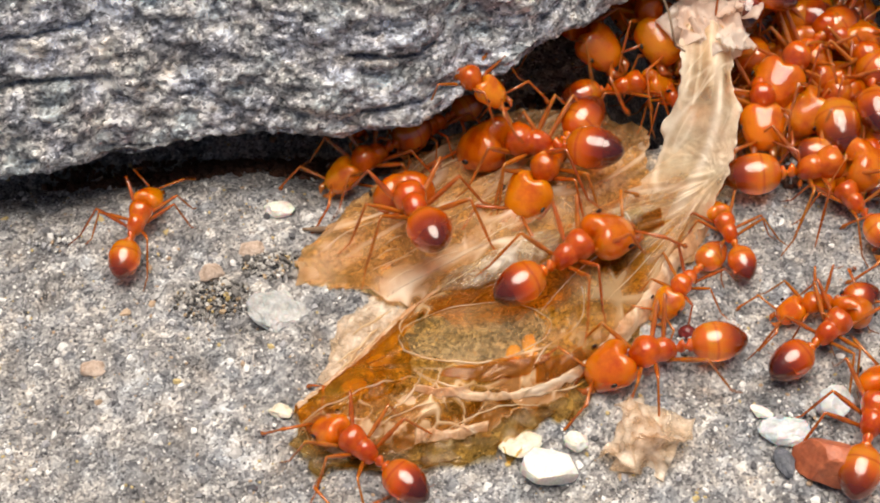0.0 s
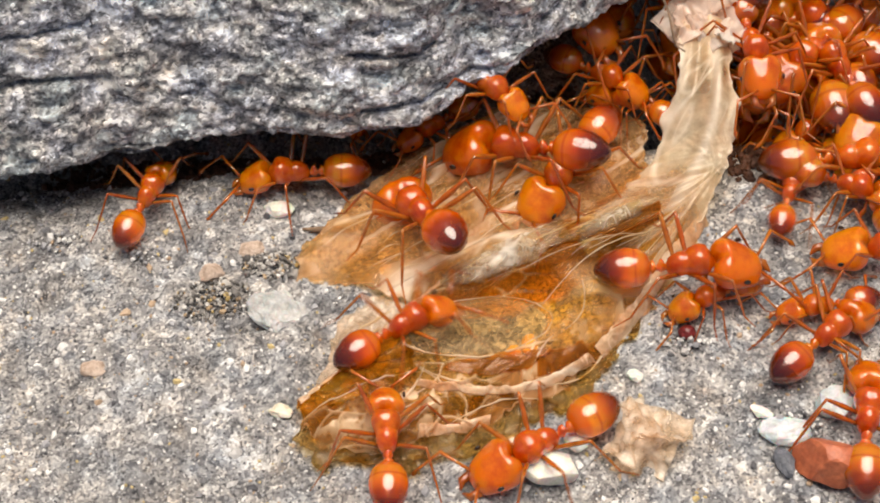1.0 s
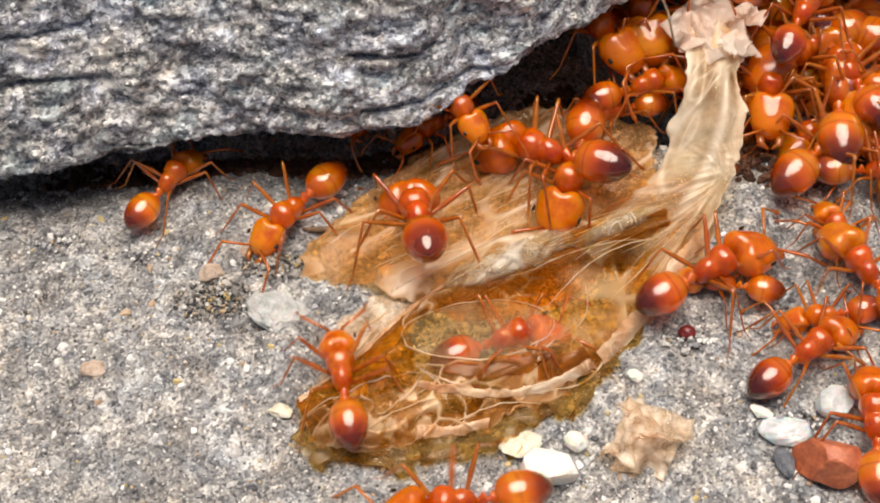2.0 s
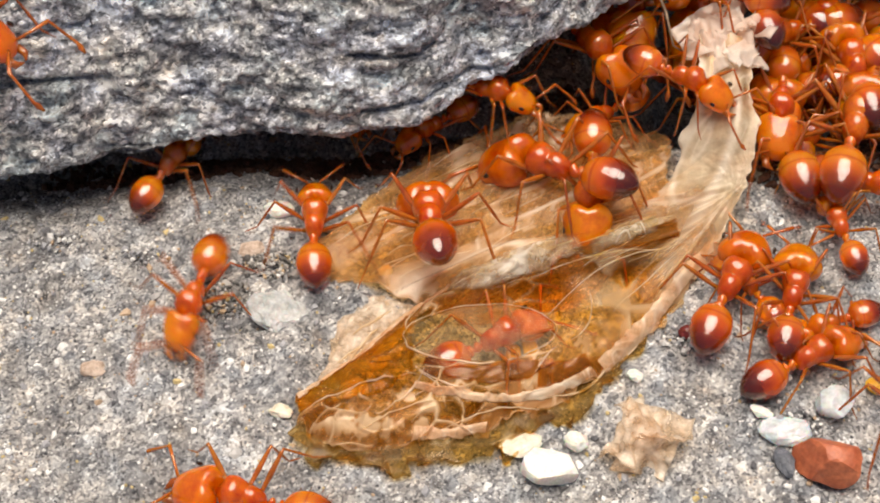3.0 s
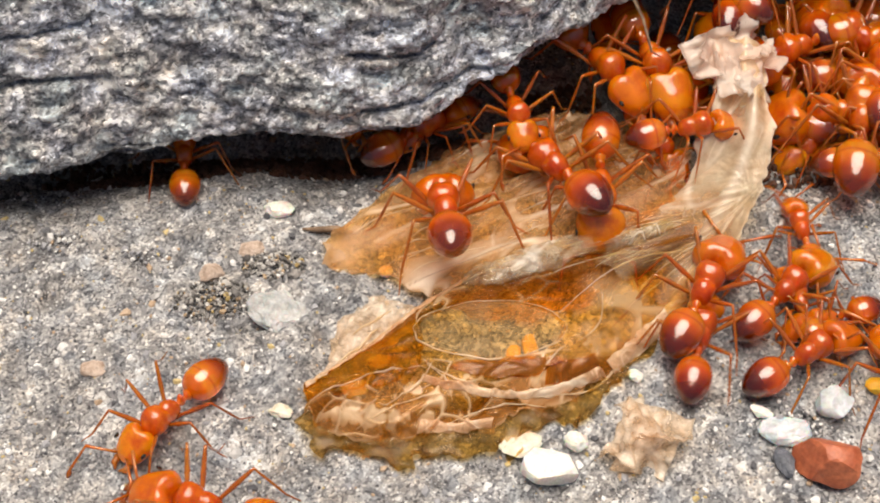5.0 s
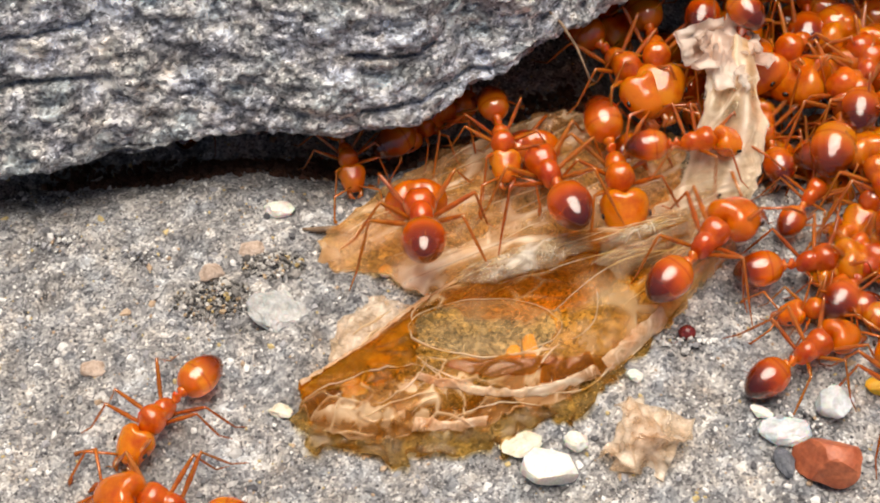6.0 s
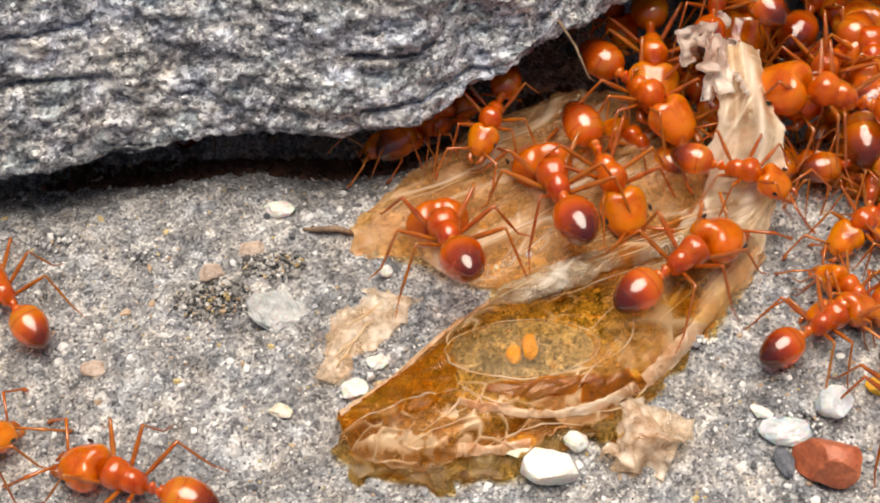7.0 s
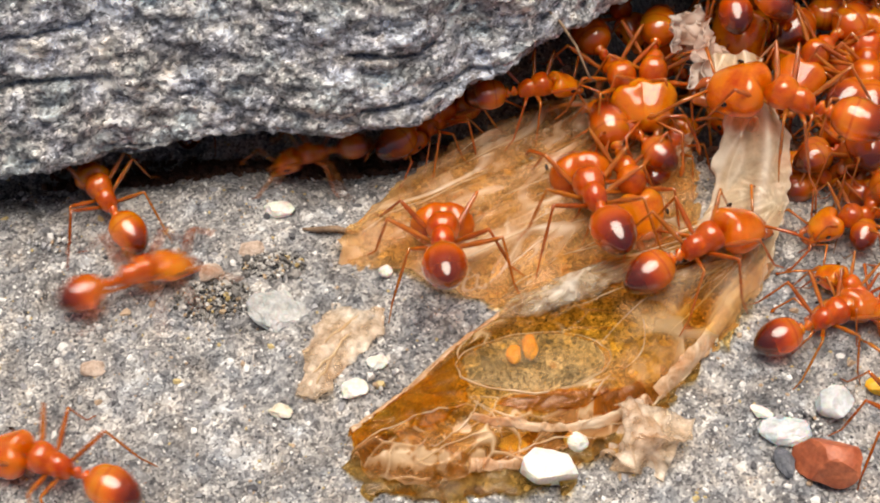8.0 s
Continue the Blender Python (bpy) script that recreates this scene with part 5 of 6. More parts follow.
    crawl("b1", [(0.00, -19.20, 5.09, 6.00, -17, 0), (2.60, -15.69, 4.12, 6.00, -18, 0), (2.80, -15.08, 3.52, 6.00, -22, 0), (3.00, -15.14, 3.44, 6.00, -23, 0), (3.20, -10.55, 4.15, 5.20, -22, 0), (3.30, -8.30, 4.56, 3.80, -19, 0), (3.40, -6.48, 3.54, 3.40, -35, 0), (3.50, -5.93, 2.28, 3.20, -35, 0), (3.60, -8.31, 2.44, 3.20, -75, 0), (3.70, -8.81, 2.29, 3.00, -85, 0), (3.80, -9.68, 1.65, 2.60, -101, 0), (3.90, -10.02, 1.45, 2.40, -108, 0), (4.00, -11.04, 1.05, 2.20, -128, 0), (4.20, -13.45, 0.34, 1.20, -146, 0)] + [(4.40, -16.75, 0.11, 0.30, -151, 0), (8.00, -20.64, -0.22, 0.00, -163, 0)])
    crawl("c1", [(0.00, -0.58, -0.13, 0.75, 106, 29), (0.50, -0.10, -0.51, 0.75, 100, 29), (1.00, -0.22, -0.24, 0.75, 119, 29), (1.50, -0.48, -0.48, 0.75, 104, 29), (1.70, -0.65, -0.52, 0.75, 101, 29), (2.80, -0.22, -0.28, 0.75, 98, 29), (3.00, -0.26, -0.58, 0.75, 94, 29), (3.50, -0.08, -0.56, 0.75, 97, 29), (4.00, 0.28, -0.40, 0.75, 101, 29), (4.50, 0.29, -0.11, 0.75, 97, 29), (5.80, -0.18, -0.54, 0.75, 96, 29), (6.00, -0.52, -0.49, 0.75, 95, 29), (6.50, 0.25, -1.02, 0.75, 98, 29), (7.00, 0.44, -1.26, 0.75, 104, 29)] + [(7.50, 0.03, -1.45, 0.75, 92, 29), (8.00, 0.07, -1.46, 0.75, 89, 29)])
    crawl("c2", [(0.00, 3.69, 2.96, 0.75, 161, 17), (0.50, 3.88, 3.13, 0.75, 158, 17), (1.00, 3.25, 2.85, 0.75, 162, 17), (1.50, 3.82, 2.70, 0.75, 162, 17), (1.70, 3.90, 2.64, 0.75, 156, 17), (2.80, 4.21, 2.02, 0.75, 147, 17), (3.00, 4.20, 1.86, 0.75, 146, 17), (3.50, 4.06, 1.47, 0.75, 133, 17), (4.00, 3.84, 1.50, 0.75, 123, 17), (4.50, 4.01, 1.71, 0.75, 124, 17), (5.80, 3.90, 1.66, 0.75, 114, 17), (6.00, 3.65, 1.34, 0.75, 110, 17), (6.50, 4.07, 0.48, 0.75, 112, 17), (7.00, 3.85, 0.76, 0.75, 103, 17)] + [(7.50, 4.21, 1.10, 0.75, 98, 17), (8.00, 4.99, 0.37, 0.75, 103, 17)])
    crawl("c3", [(0.00, 3.91, 3.21, 0.50, -123, 10), (0.50, 4.21, 2.79, 0.50, -122, 10), (1.00, 4.40, 2.90, 0.50, -127, 10), (1.50, 4.40, 3.17, 0.50, -117, 10), (2.80, 4.61, 2.17, 0.50, -99, 10), (3.00, 4.84, 2.29, 0.50, -97, 10), (3.50, 4.78, 2.00, 0.50, -98, 10), (4.00, 5.01, 1.95, 0.50, -100, 10), (4.50, 4.90, 1.82, 0.50, -94, 10), (5.80, 5.61, 2.93, 0.50, -87, 10), (6.50, 5.25, 2.85, 0.50, -56, 10), (7.00, 5.15, 2.81, 0.50, -69, 10), (7.50, 5.55, 3.03, 0.50, -61, 10), (8.00, 5.83, 2.75, 0.50, -74, 10)])
    crawl("c4", [(0.00, 0.43, 4.72, 2.60, -34, 0), (0.50, 0.16, 4.67, 2.60, -53, 0), (0.80, 0.63, 5.39, 2.40, -37, 0), (1.00, 1.32, 4.69, 2.20, -39, 0), (1.50, 0.96, 4.73, 2.20, -57, 0), (1.70, 0.33, 4.46, 1.90, -56, 0), (2.80, 0.64, 4.25, 1.80, -58, 0), (3.00, 1.28, 4.82, 1.80, -19, 0), (3.50, 2.11, 4.71, 1.50, -61, 0), (4.00, 1.98, 4.67, 1.40, -80, 0), (4.50, 2.53, 4.86, 1.40, -76, 0), (5.80, 1.97, 3.87, 1.00, -80, 0), (6.50, 1.90, 3.39, 1.00, -95, 0), (7.00, 1.85, 4.58, 1.10, -109, 0)] + [(7.25, 1.94, 4.88, 1.10, -69, 0), (7.50, 2.27, 5.22, 1.20, 8, 0), (8.00, 2.69, 5.22, 1.20, 13, 0)])
    crawl("d1", [(0.00, 3.61, -1.98, 1.20, 38, 0), (0.50, 4.65, -0.81, 1.10, 36, 0), (0.70, 5.59, -1.60, 1.00, 24, 0), (1.00, 7.09, -1.85, 0.80, 6, 0), (1.50, 7.34, -1.79, 0.60, 26, 0), (1.70, 7.62, -1.61, 0.50, 23, 0), (2.20, 8.22, -2.02, 0.20, 41, 0), (2.80, 8.68, -2.31, 0.10, 61, 0), (3.00, 8.78, -2.37, 0.10, 63, 0), (3.50, 9.07, -2.63, 0.10, 72, 0), (4.00, 9.02, -2.69, 0.10, 76, 0), (4.50, 8.55, -3.15, 0.10, 58, 0), (5.20, 7.72, -2.45, 0.50, 67, 0), (5.80, 7.44, -1.69, 1.00, 61, 0)] + [(6.00, 7.93, -1.43, 1.00, 49, 0), (6.50, 8.33, -1.72, 1.00, 33, 0), (7.00, 7.11, -2.04, 1.00, 37, 0), (7.50, 6.73, -1.45, 1.00, 28, 0), (8.00, 7.59, -1.45, 1.00, 32, 0)])
    crawl("d2", [(0.00, 16.56, -0.32, 0.10, 180, 0), (0.60, 16.36, -0.49, 0.10, 178, 0), (1.00, 14.53, -0.66, 0.10, 175, 0), (1.70, 14.23, -1.21, 0.10, 132, 0), (2.30, 12.00, -2.29, 0.10, 101, 0), (2.80, 10.72, -2.81, 0.10, 78, 0), (3.00, 10.75, -2.70, 0.10, 74, 0), (3.50, 10.85, -2.51, 0.10, 80, 0), (4.00, 11.24, -2.51, 0.10, 78, 0), (4.50, 10.31, -3.24, 0.10, 63, 0), (4.70, 10.38, -2.93, 0.10, 59, 0), (5.30, 10.66, -1.97, 0.10, 30, 0), (5.80, 11.35, -1.21, 0.10, 5, 0), (6.00, 11.23, -1.16, 0.10, 9, 0)] + [(6.50, 13.09, -0.99, 0.10, 15, 0), (7.00, 16.19, -0.99, 0.10, 10, 0), (8.00, 16.19, -0.99, 0.10, 10, 0)])
    crawl("d3", [(0.00, 6.93, -4.41, 0.00, -166, 0), (0.30, 6.48, -4.72, 0.00, -175, 0), (0.50, 5.86, -5.22, 0.00, -185, 0), (0.70, 4.59, -6.70, 0.00, -146, 0), (0.80, 4.10, -6.95, 0.00, -146, 0), (1.00, 3.25, -7.53, 0.00, -148, 0), (1.30, 3.16, -7.90, 0.00, -157, 0), (1.50, 2.52, -8.62, 0.00, -162, 0), (1.70, 2.14, -9.04, 0.00, -159, 0), (2.30, -1.33, -10.01, 0.00, -187, 0), (2.80, -4.88, -9.69, 0.00, -195, 0), (3.00, -5.08, -9.69, 0.00, -196, 0), (3.50, -5.63, -9.71, 0.00, -195, 0), (4.00, -5.71, -9.75, 0.00, -194, 0)] + [(4.70, -5.82, -9.75, 0.00, -195, 0), (5.40, -7.18, -10.10, 0.00, -196, 0), (5.80, -7.33, -10.01, 0.00, -196, 0), (6.00, -7.32, -9.92, 0.00, -196, 0), (6.50, -7.52, -9.01, 0.00, -210, 0), (7.00, -8.51, -9.13, 0.00, -201, 0), (7.50, -8.34, -8.81, 0.00, -206, 0), (8.00, -10.69, -8.62, 0.00, -202, 0)])
    crawl("d4", [(0.00, -1.98, -8.10, 0.00, 140, 0), (0.20, -1.95, -7.82, 0.00, 135, 0), (0.40, -1.98, -6.67, 0.80, 110, 0), (0.50, -1.78, -6.50, 0.80, 109, 0), (0.70, -1.67, -4.97, 0.80, 63, 0), (0.80, -1.82, -4.70, 0.80, 62, 0), (1.00, -1.36, -4.06, 0.60, 33, 0), (1.10, -0.79, -4.59, 0.40, 16, 0), (1.30, 0.76, -4.19, 0.02, 7, 0), (1.50, 1.17, -4.20, 0.02, 14, 0), (1.70, 1.60, -4.08, 0.02, 19, 0), (2.40, 1.72, -4.11, 0.02, 24, 0), (2.80, 1.64, -3.90, 0.02, 33, 0), (3.00, 1.39, -4.16, 0.02, 31, 0)] + [(3.10, 1.91, -4.25, 0.02, 16, 0), (3.20, 2.86, -4.22, 0.02, 2, 0), (3.30, 4.72, -4.63, 0.02, -18, 0), (3.50, 6.10, -5.48, 0.00, -18, 0), (3.60, 6.92, -5.73, 0.00, 0, 0), (3.80, 7.05, -5.22, 0.00, 24, 0), (4.00, 7.00, -4.76, 0.00, 52, 0), (4.50, 6.33, -4.71, 0.00, 68, 0), (5.20, 8.63, -3.46, 0.00, 77, 0), (5.80, 11.13, -1.09, 0.00, 67, 0), (6.50, 16.98, -3.05, 0.00, 0, 0), (8.00, 16.98, -3.05, 0.00, 0, 0)])
    crawl("e1", [(0.00, 11.70, 2.51, 0.10, 10, 0), (0.50, 11.66, 2.56, 0.10, 2, 0), (0.80, 12.47, 2.50, 0.10, 7, 0), (1.00, 12.94, 2.98, 0.10, 4, 0), (1.50, 12.79, 3.59, 0.10, 18, 0), (1.70, 12.86, 3.41, 0.10, 29, 0), (2.80, 11.18, 3.97, 0.10, 78, 0), (3.00, 11.44, 3.84, 0.10, 94, 0), (3.50, 11.96, 3.24, 0.10, 113, 0), (4.00, 12.16, 4.14, 0.10, 150, 0), (4.50, 12.77, 4.57, 0.10, 193, 0), (5.80, 14.15, 5.25, 0.60, 158, 0), (6.50, 13.64, 4.63, 1.20, 166, 0), (7.00, 13.17, 4.00, 1.80, 160, 0), (7.30, 12.10, 4.17, 2.40, 160, 0), (7.60, 11.72, 3.18, 2.80, 158, 0), (8.00, 11.50, 2.78, 2.90, 156, 0)])
    crawl("e2", [(0.00, 9.22, 0.08, 0.00, 107, 0), (0.50, 8.99, 0.71, 0.00, 107, 0), (0.80, 9.88, 0.71, 0.00, 92, 0), (1.00, 11.21, 1.75, 0.00, 71, 0), (1.50, 12.77, 0.27, 0.00, 110, 0), (1.70, 12.86, -0.04, 0.00, 109, 0), (2.80, 12.36, 0.53, 0.00, 109, 0), (3.00, 12.77, 0.30, 0.00, 103, 0), (3.50, 12.83, 0.25, 0.00, 88, 0), (4.00, 11.95, 0.13, 0.00, 117, 0), (4.50, 11.20, -0.15, 0.00, 133, 0), (4.70, 11.05, -0.31, 0.00, 130, 0), (5.30, 12.03, 1.05, 0.00, 63, 0), (5.80, 12.09, 1.57, 0.00, 50, 0)] + [(6.00, 11.78, 1.57, 0.00, 52, 0), (6.50, 13.83, 1.75, 0.00, 74, 0), (8.00, 13.75, 1.17, 0.00, 73, 0)])
    crawl("e3", [(0.00, 7.84, -1.43, 0.00, -130, 0), (0.30, 7.81, -1.76, 0.00, -145, 0), (0.50, 7.79, -2.04, 0.00, -162, 0), (1.00, 8.69, -2.09, 0.00, -156, 0), (1.50, 8.84, -1.87, 0.00, -167, 0), (1.70, 8.89, -1.77, 0.00, -174, 0), (2.80, 9.61, -1.92, 0.00, -238, 0), (3.50, 9.77, -2.08, 0.00, -240, 0), (4.00, 9.85, -2.08, 0.00, -244, 0), (4.50, 10.08, -2.40, 0.00, -250, 0), (5.20, 11.64, -2.72, 0.00, -259, 0), (5.80, 12.65, -2.30, 0.00, -231, 0), (8.00, 13.08, -2.30, 0.00, -227, 0)])
    crawl("f1", [(0.00, 11.56, -3.92, 0.00, 43, 0), (1.00, 11.52, -3.97, 0.00, 40, 0), (1.50, 10.87, -4.54, 0.00, 41, 0), (1.70, 10.85, -4.54, 0.00, 40, 0), (2.80, 10.79, -4.80, 0.00, 30, 0), (4.50, 10.83, -4.70, 0.00, 34, 0), (6.00, 10.82, -4.62, 0.00, 34, 0), (6.50, 10.83, -4.52, 0.00, 34, 0), (7.00, 11.42, -3.56, 0.00, 32, 0), (7.50, 11.42, -3.35, 0.00, 26, 0), (8.00, 11.46, -3.35, 0.00, 27, 0)])
    crawl("f2", [(0.00, 11.99, -2.43, 0.00, -167, 0), (1.70, 12.03, -2.78, 0.00, -172, 0), (2.80, 12.07, -3.20, 0.00, -160, 0), (4.50, 12.07, -3.20, 0.00, -160, 0), (5.80, 12.04, -2.72, 0.00, -174, 0), (6.50, 12.04, -2.72, 0.00, -174, 0), (7.00, 12.88, -2.56, 0.00, -166, 0), (8.00, 13.05, -2.56, 0.00, -166, 0)])
    crawl("f3", [(0.00, 12.52, -7.27, 0.00, 70, 0), (1.00, 12.45, -7.17, 0.00, 78, 0), (1.50, 12.46, -7.36, 0.00, 83, 0), (1.70, 12.43, -7.39, 0.00, 85, 0), (2.80, 13.82, -7.32, 0.00, 87, 0), (3.50, 13.80, -5.57, 0.00, 96, 0), (8.00, 13.82, -7.32, 0.00, 87, 0)])
    crawl("g1", [(0.00, 3.87, 8.38, 1.20, -41, 0), (0.50, 3.51, 7.99, 1.20, -60, 0), (1.00, 4.08, 9.32, 1.20, -50, 0), (1.50, 4.81, 8.51, 1.20, -38, 0), (1.70, 4.91, 8.64, 1.20, -42, 0), (2.80, 4.61, 7.54, 1.20, -50, 0), (3.00, 4.75, 7.58, 1.20, -51, 0), (3.50, 5.11, 7.28, 1.20, -52, 0), (4.00, 5.23, 7.02, 1.20, -53, 0), (4.50, 5.04, 6.69, 1.20, -51, 0), (5.80, 5.55, 6.62, 1.20, -56, 0), (6.50, 6.05, 6.43, 1.20, -53, 0), (7.00, 6.31, 5.35, 1.20, -49, 0), (7.50, 6.02, 5.92, 1.20, -60, 0)] + [(8.00, 5.58, 6.30, 1.20, -64, 0)])
    crawl("g2", [(0.00, 6.76, 9.42, 1.20, -71, 0), (0.50, 7.12, 9.82, 1.20, -71, 0), (1.00, 7.57, 10.06, 1.20, -70, 0), (1.50, 7.59, 9.65, 1.20, -78, 0), (1.70, 6.76, 9.42, 1.20, -71, 0), (2.80, 6.51, 9.90, 1.20, -96, 0), (3.50, 6.61, 9.21, 1.20, -76, 0), (4.00, 6.41, 9.15, 1.20, -85, 0), (4.50, 6.81, 6.64, 1.20, -67, 0), (5.80, 6.97, 7.49, 1.20, -84, 0), (6.50, 7.31, 6.41, 1.20, -85, 0), (7.00, 7.05, 7.36, 1.20, -90, 0), (8.00, 7.10, 6.59, 1.20, -97, 0)])
    crawl("g3", [(0.00, 5.88, 6.06, 0.40, 12, 0), (0.50, 5.48, 6.64, 0.40, -9, 0), (1.00, 5.21, 6.83, 0.40, -32, 0), (1.50, 5.67, 5.75, 0.40, 32, 0), (1.70, 6.01, 5.94, 0.40, 33, 0), (2.80, 7.39, 5.26, 2.00, -30, 0), (3.00, 7.57, 4.72, 2.50, -30, 0), (3.50, 8.32, 4.55, 3.00, -13, 0), (4.00, 8.14, 4.55, 3.00, 15, 0), (4.50, 7.80, 3.42, 2.00, 33, 0), (5.20, 7.74, 3.26, 1.50, 0, 0), (5.80, 7.65, 3.20, 1.50, -8, 0), (6.00, 7.79, 2.67, 1.50, 5, 0), (6.50, 8.53, 1.46, 1.50, 66, 0)] + [(6.75, 8.83, 1.58, 1.45, 24, 0), (7.00, 9.13, 1.70, 1.40, -18, 0), (7.50, 7.34, 2.40, 1.20, -46, 0), (7.67, 7.00, 2.84, 1.07, 13, 0), (7.83, 6.66, 3.28, 0.93, 72, 0), (8.00, 6.31, 3.71, 0.80, 131, 0)])
    crawl("g4", [(0.00, 10.57, 5.86, 0.80, -90, 0), (0.50, 11.08, 7.53, 0.80, -113, 0), (1.00, 10.93, 7.46, 0.80, -104, 0), (1.50, 10.86, 7.14, 0.80, -87, 0), (1.70, 10.88, 6.89, 0.80, -89, 0), (2.80, 11.25, 5.29, 0.80, -104, 0), (3.00, 11.27, 5.42, 0.80, -99, 0), (3.50, 11.37, 5.36, 0.80, -94, 0), (4.00, 11.38, 5.42, 0.80, -102, 0), (4.17, 11.85, 6.41, 0.80, -47, 0), (4.33, 12.32, 7.40, 0.80, 8, 0), (4.50, 12.79, 8.38, 0.80, 63, 0), (5.80, 12.14, 10.21, 0.80, 142, 0), (6.50, 12.73, 10.36, 0.80, 120, 0)] + [(7.00, 12.83, 10.36, 0.80, 124, 0), (8.00, 11.92, 9.12, 0.80, 175, 0)])
    crawl("g5", [(0.00, 13.59, 7.43, 0.80, 127, 0), (0.50, 13.80, 7.56, 0.80, 124, 0), (1.00, 13.30, 8.08, 0.80, 140, 0), (1.70, 13.27, 8.61, 0.80, 154, 0), (2.80, 13.71, 8.34, 0.80, 125, 0), (3.50, 13.42, 7.55, 0.80, 134, 0), (4.50, 14.09, 8.02, 0.80, 131, 0), (5.80, 14.55, 6.19, 0.80, 128, 0), (6.50, 14.46, 6.91, 0.80, 108, 0), (7.00, 14.41, 6.53, 0.80, 92, 0), (7.50, 14.34, 6.65, 0.80, 91, 0), (8.00, 14.15, 6.34, 0.80, 84, 0)])
    crawl("g6", [(0.00, 13.82, 5.78, 0.50, -153, 0), (1.00, 14.64, 5.34, 0.50, -120, 0), (1.50, 14.76, 5.85, 0.50, -121, 0), (3.00, 14.99, 6.75, 0.50, -122, 0), (3.25, 14.72, 4.64, 0.50, -185, 0), (3.50, 14.45, 2.53, 0.50, -248, 0), (4.00, 14.87, 4.72, 0.50, -251, 0), (4.50, 15.06, 5.09, 0.50, -237, 0), (5.80, 14.26, 1.83, 0.50, -262, 0), (6.50, 13.95, 0.89, 0.50, -243, 0), (6.75, 14.44, 2.99, 0.50, -184, 0), (7.00, 14.93, 5.09, 0.50, -125, 0), (8.00, 14.93, 5.09, 0.50, -125, 0)])
    crawl("g7", [(0.00, 12.75, 5.94, 0.30, 100, 0), (1.00, 12.66, 6.70, 0.30, 102, 0), (2.80, 13.43, 3.85, 0.40, 70, 0), (3.50, 13.28, 3.43, 0.40, 68, 0), (4.00, 13.51, 3.13, 0.40, 75, 0), (4.50, 13.87, 3.43, 0.40, 81, 0), (5.80, 13.23, 4.68, 0.40, 75, 0), (6.00, 13.20, 4.75, 0.40, 74, 0), (6.50, 13.20, 5.65, 0.40, 72, 0), (7.00, 13.98, 5.27, 0.40, 80, 0), (7.50, 14.24, 6.09, 0.40, 84, 0), (8.00, 14.01, 5.14, 0.40, 83, 0)])
    crawl("g8", [(0.00, 10.18, 9.32, 2.20, 95, 0), (0.33, 10.17, 8.44, 2.20, 36, 0), (0.67, 10.16, 7.56, 2.20, -23, 0), (1.00, 10.15, 6.68, 2.20, -82, 0), (1.35, 11.16, 7.00, 2.20, -25, 0), (1.70, 12.16, 7.32, 2.20, 33, 0), (2.80, 10.56, 7.98, 2.20, 102, 0), (3.50, 10.44, 8.65, 2.20, 92, 0), (4.00, 10.08, 8.65, 2.20, 93, 0), (4.50, 9.90, 8.65, 2.20, 85, 0), (5.80, 9.34, 8.92, 2.20, 77, 0), (6.00, 9.14, 8.78, 2.20, 68, 0), (6.50, 9.04, 8.52, 2.20, 82, 0), (7.00, 9.14, 7.92, 2.20, 72, 0)] + [(7.50, 8.82, 8.92, 2.20, 79, 0), (8.00, 9.72, 8.98, 2.20, 93, 0)])
    crawl("g9", [(0.00, 12.75, 9.52, 0.20, 38, 0), (0.33, 12.49, 9.48, 0.20, 97, 0), (0.67, 12.22, 9.43, 0.20, 155, 0), (1.00, 11.96, 9.39, 0.20, 213, 0), (1.17, 12.20, 9.57, 0.20, 268, 0), (1.33, 12.45, 9.75, 0.20, 322, 0), (1.50, 12.70, 9.93, 0.20, 377, 0), (3.00, 12.44, 9.39, 0.20, 396, 0), (3.50, 13.62, 10.21, 0.20, 403, 0), (4.00, 13.03, 9.46, 0.20, 355, 0), (4.50, 12.45, 8.71, 0.20, 307, 0), (5.15, 12.64, 9.46, 0.20, 350, 0), (5.80, 12.83, 10.21, 0.20, 393, 0), (6.50, 12.47, 10.49, 0.20, 425, 0)] + [(7.50, 11.25, 11.05, 0.20, 468, 0), (8.00, 11.56, 11.19, 0.20, 476, 0)])
    crawl("g10", [(0.00, 14.73, 3.09, 0.10, 54, 0), (0.50, 14.53, 3.63, 0.10, 122, 0), (1.00, 14.33, 4.17, 0.10, 189, 0), (1.70, 14.42, 4.17, 0.10, 148, 0), (3.00, 14.31, 4.36, 0.10, 133, 0), (4.50, 15.61, 4.68, 0.10, 68, 0), (5.80, 13.94, 0.16, 0.10, 30, 0), (5.90, 13.72, -0.29, 0.10, 78, 0), (6.00, 13.50, -0.74, 0.10, 126, 0), (6.50, 14.02, -1.07, 0.10, 117, 0), (8.00, 14.88, 0.51, 0.10, 103, 0)])
    crawl("g11", [(0.00, 7.90, 5.77, 0.10, 126, 0), (1.00, 6.58, 5.71, 0.10, 155, 0), (1.70, 6.10, 5.45, 0.10, 188, 0), (2.80, 5.82, 5.45, 0.10, 209, 0), (3.50, 5.32, 4.70, 0.10, 226, 0), (4.50, 7.30, 3.84, 0.10, 240, 0), (5.15, 6.96, 4.37, 0.10, 315, 0), (5.80, 6.63, 4.89, 0.10, 389, 0), (6.15, 6.85, 4.18, 0.10, 440, 0), (6.50, 7.08, 3.48, 0.10, 490, 0), (7.00, 6.74, 3.84, 0.10, 497, 0), (8.00, 7.47, 3.61, 0.10, 422, 0)])
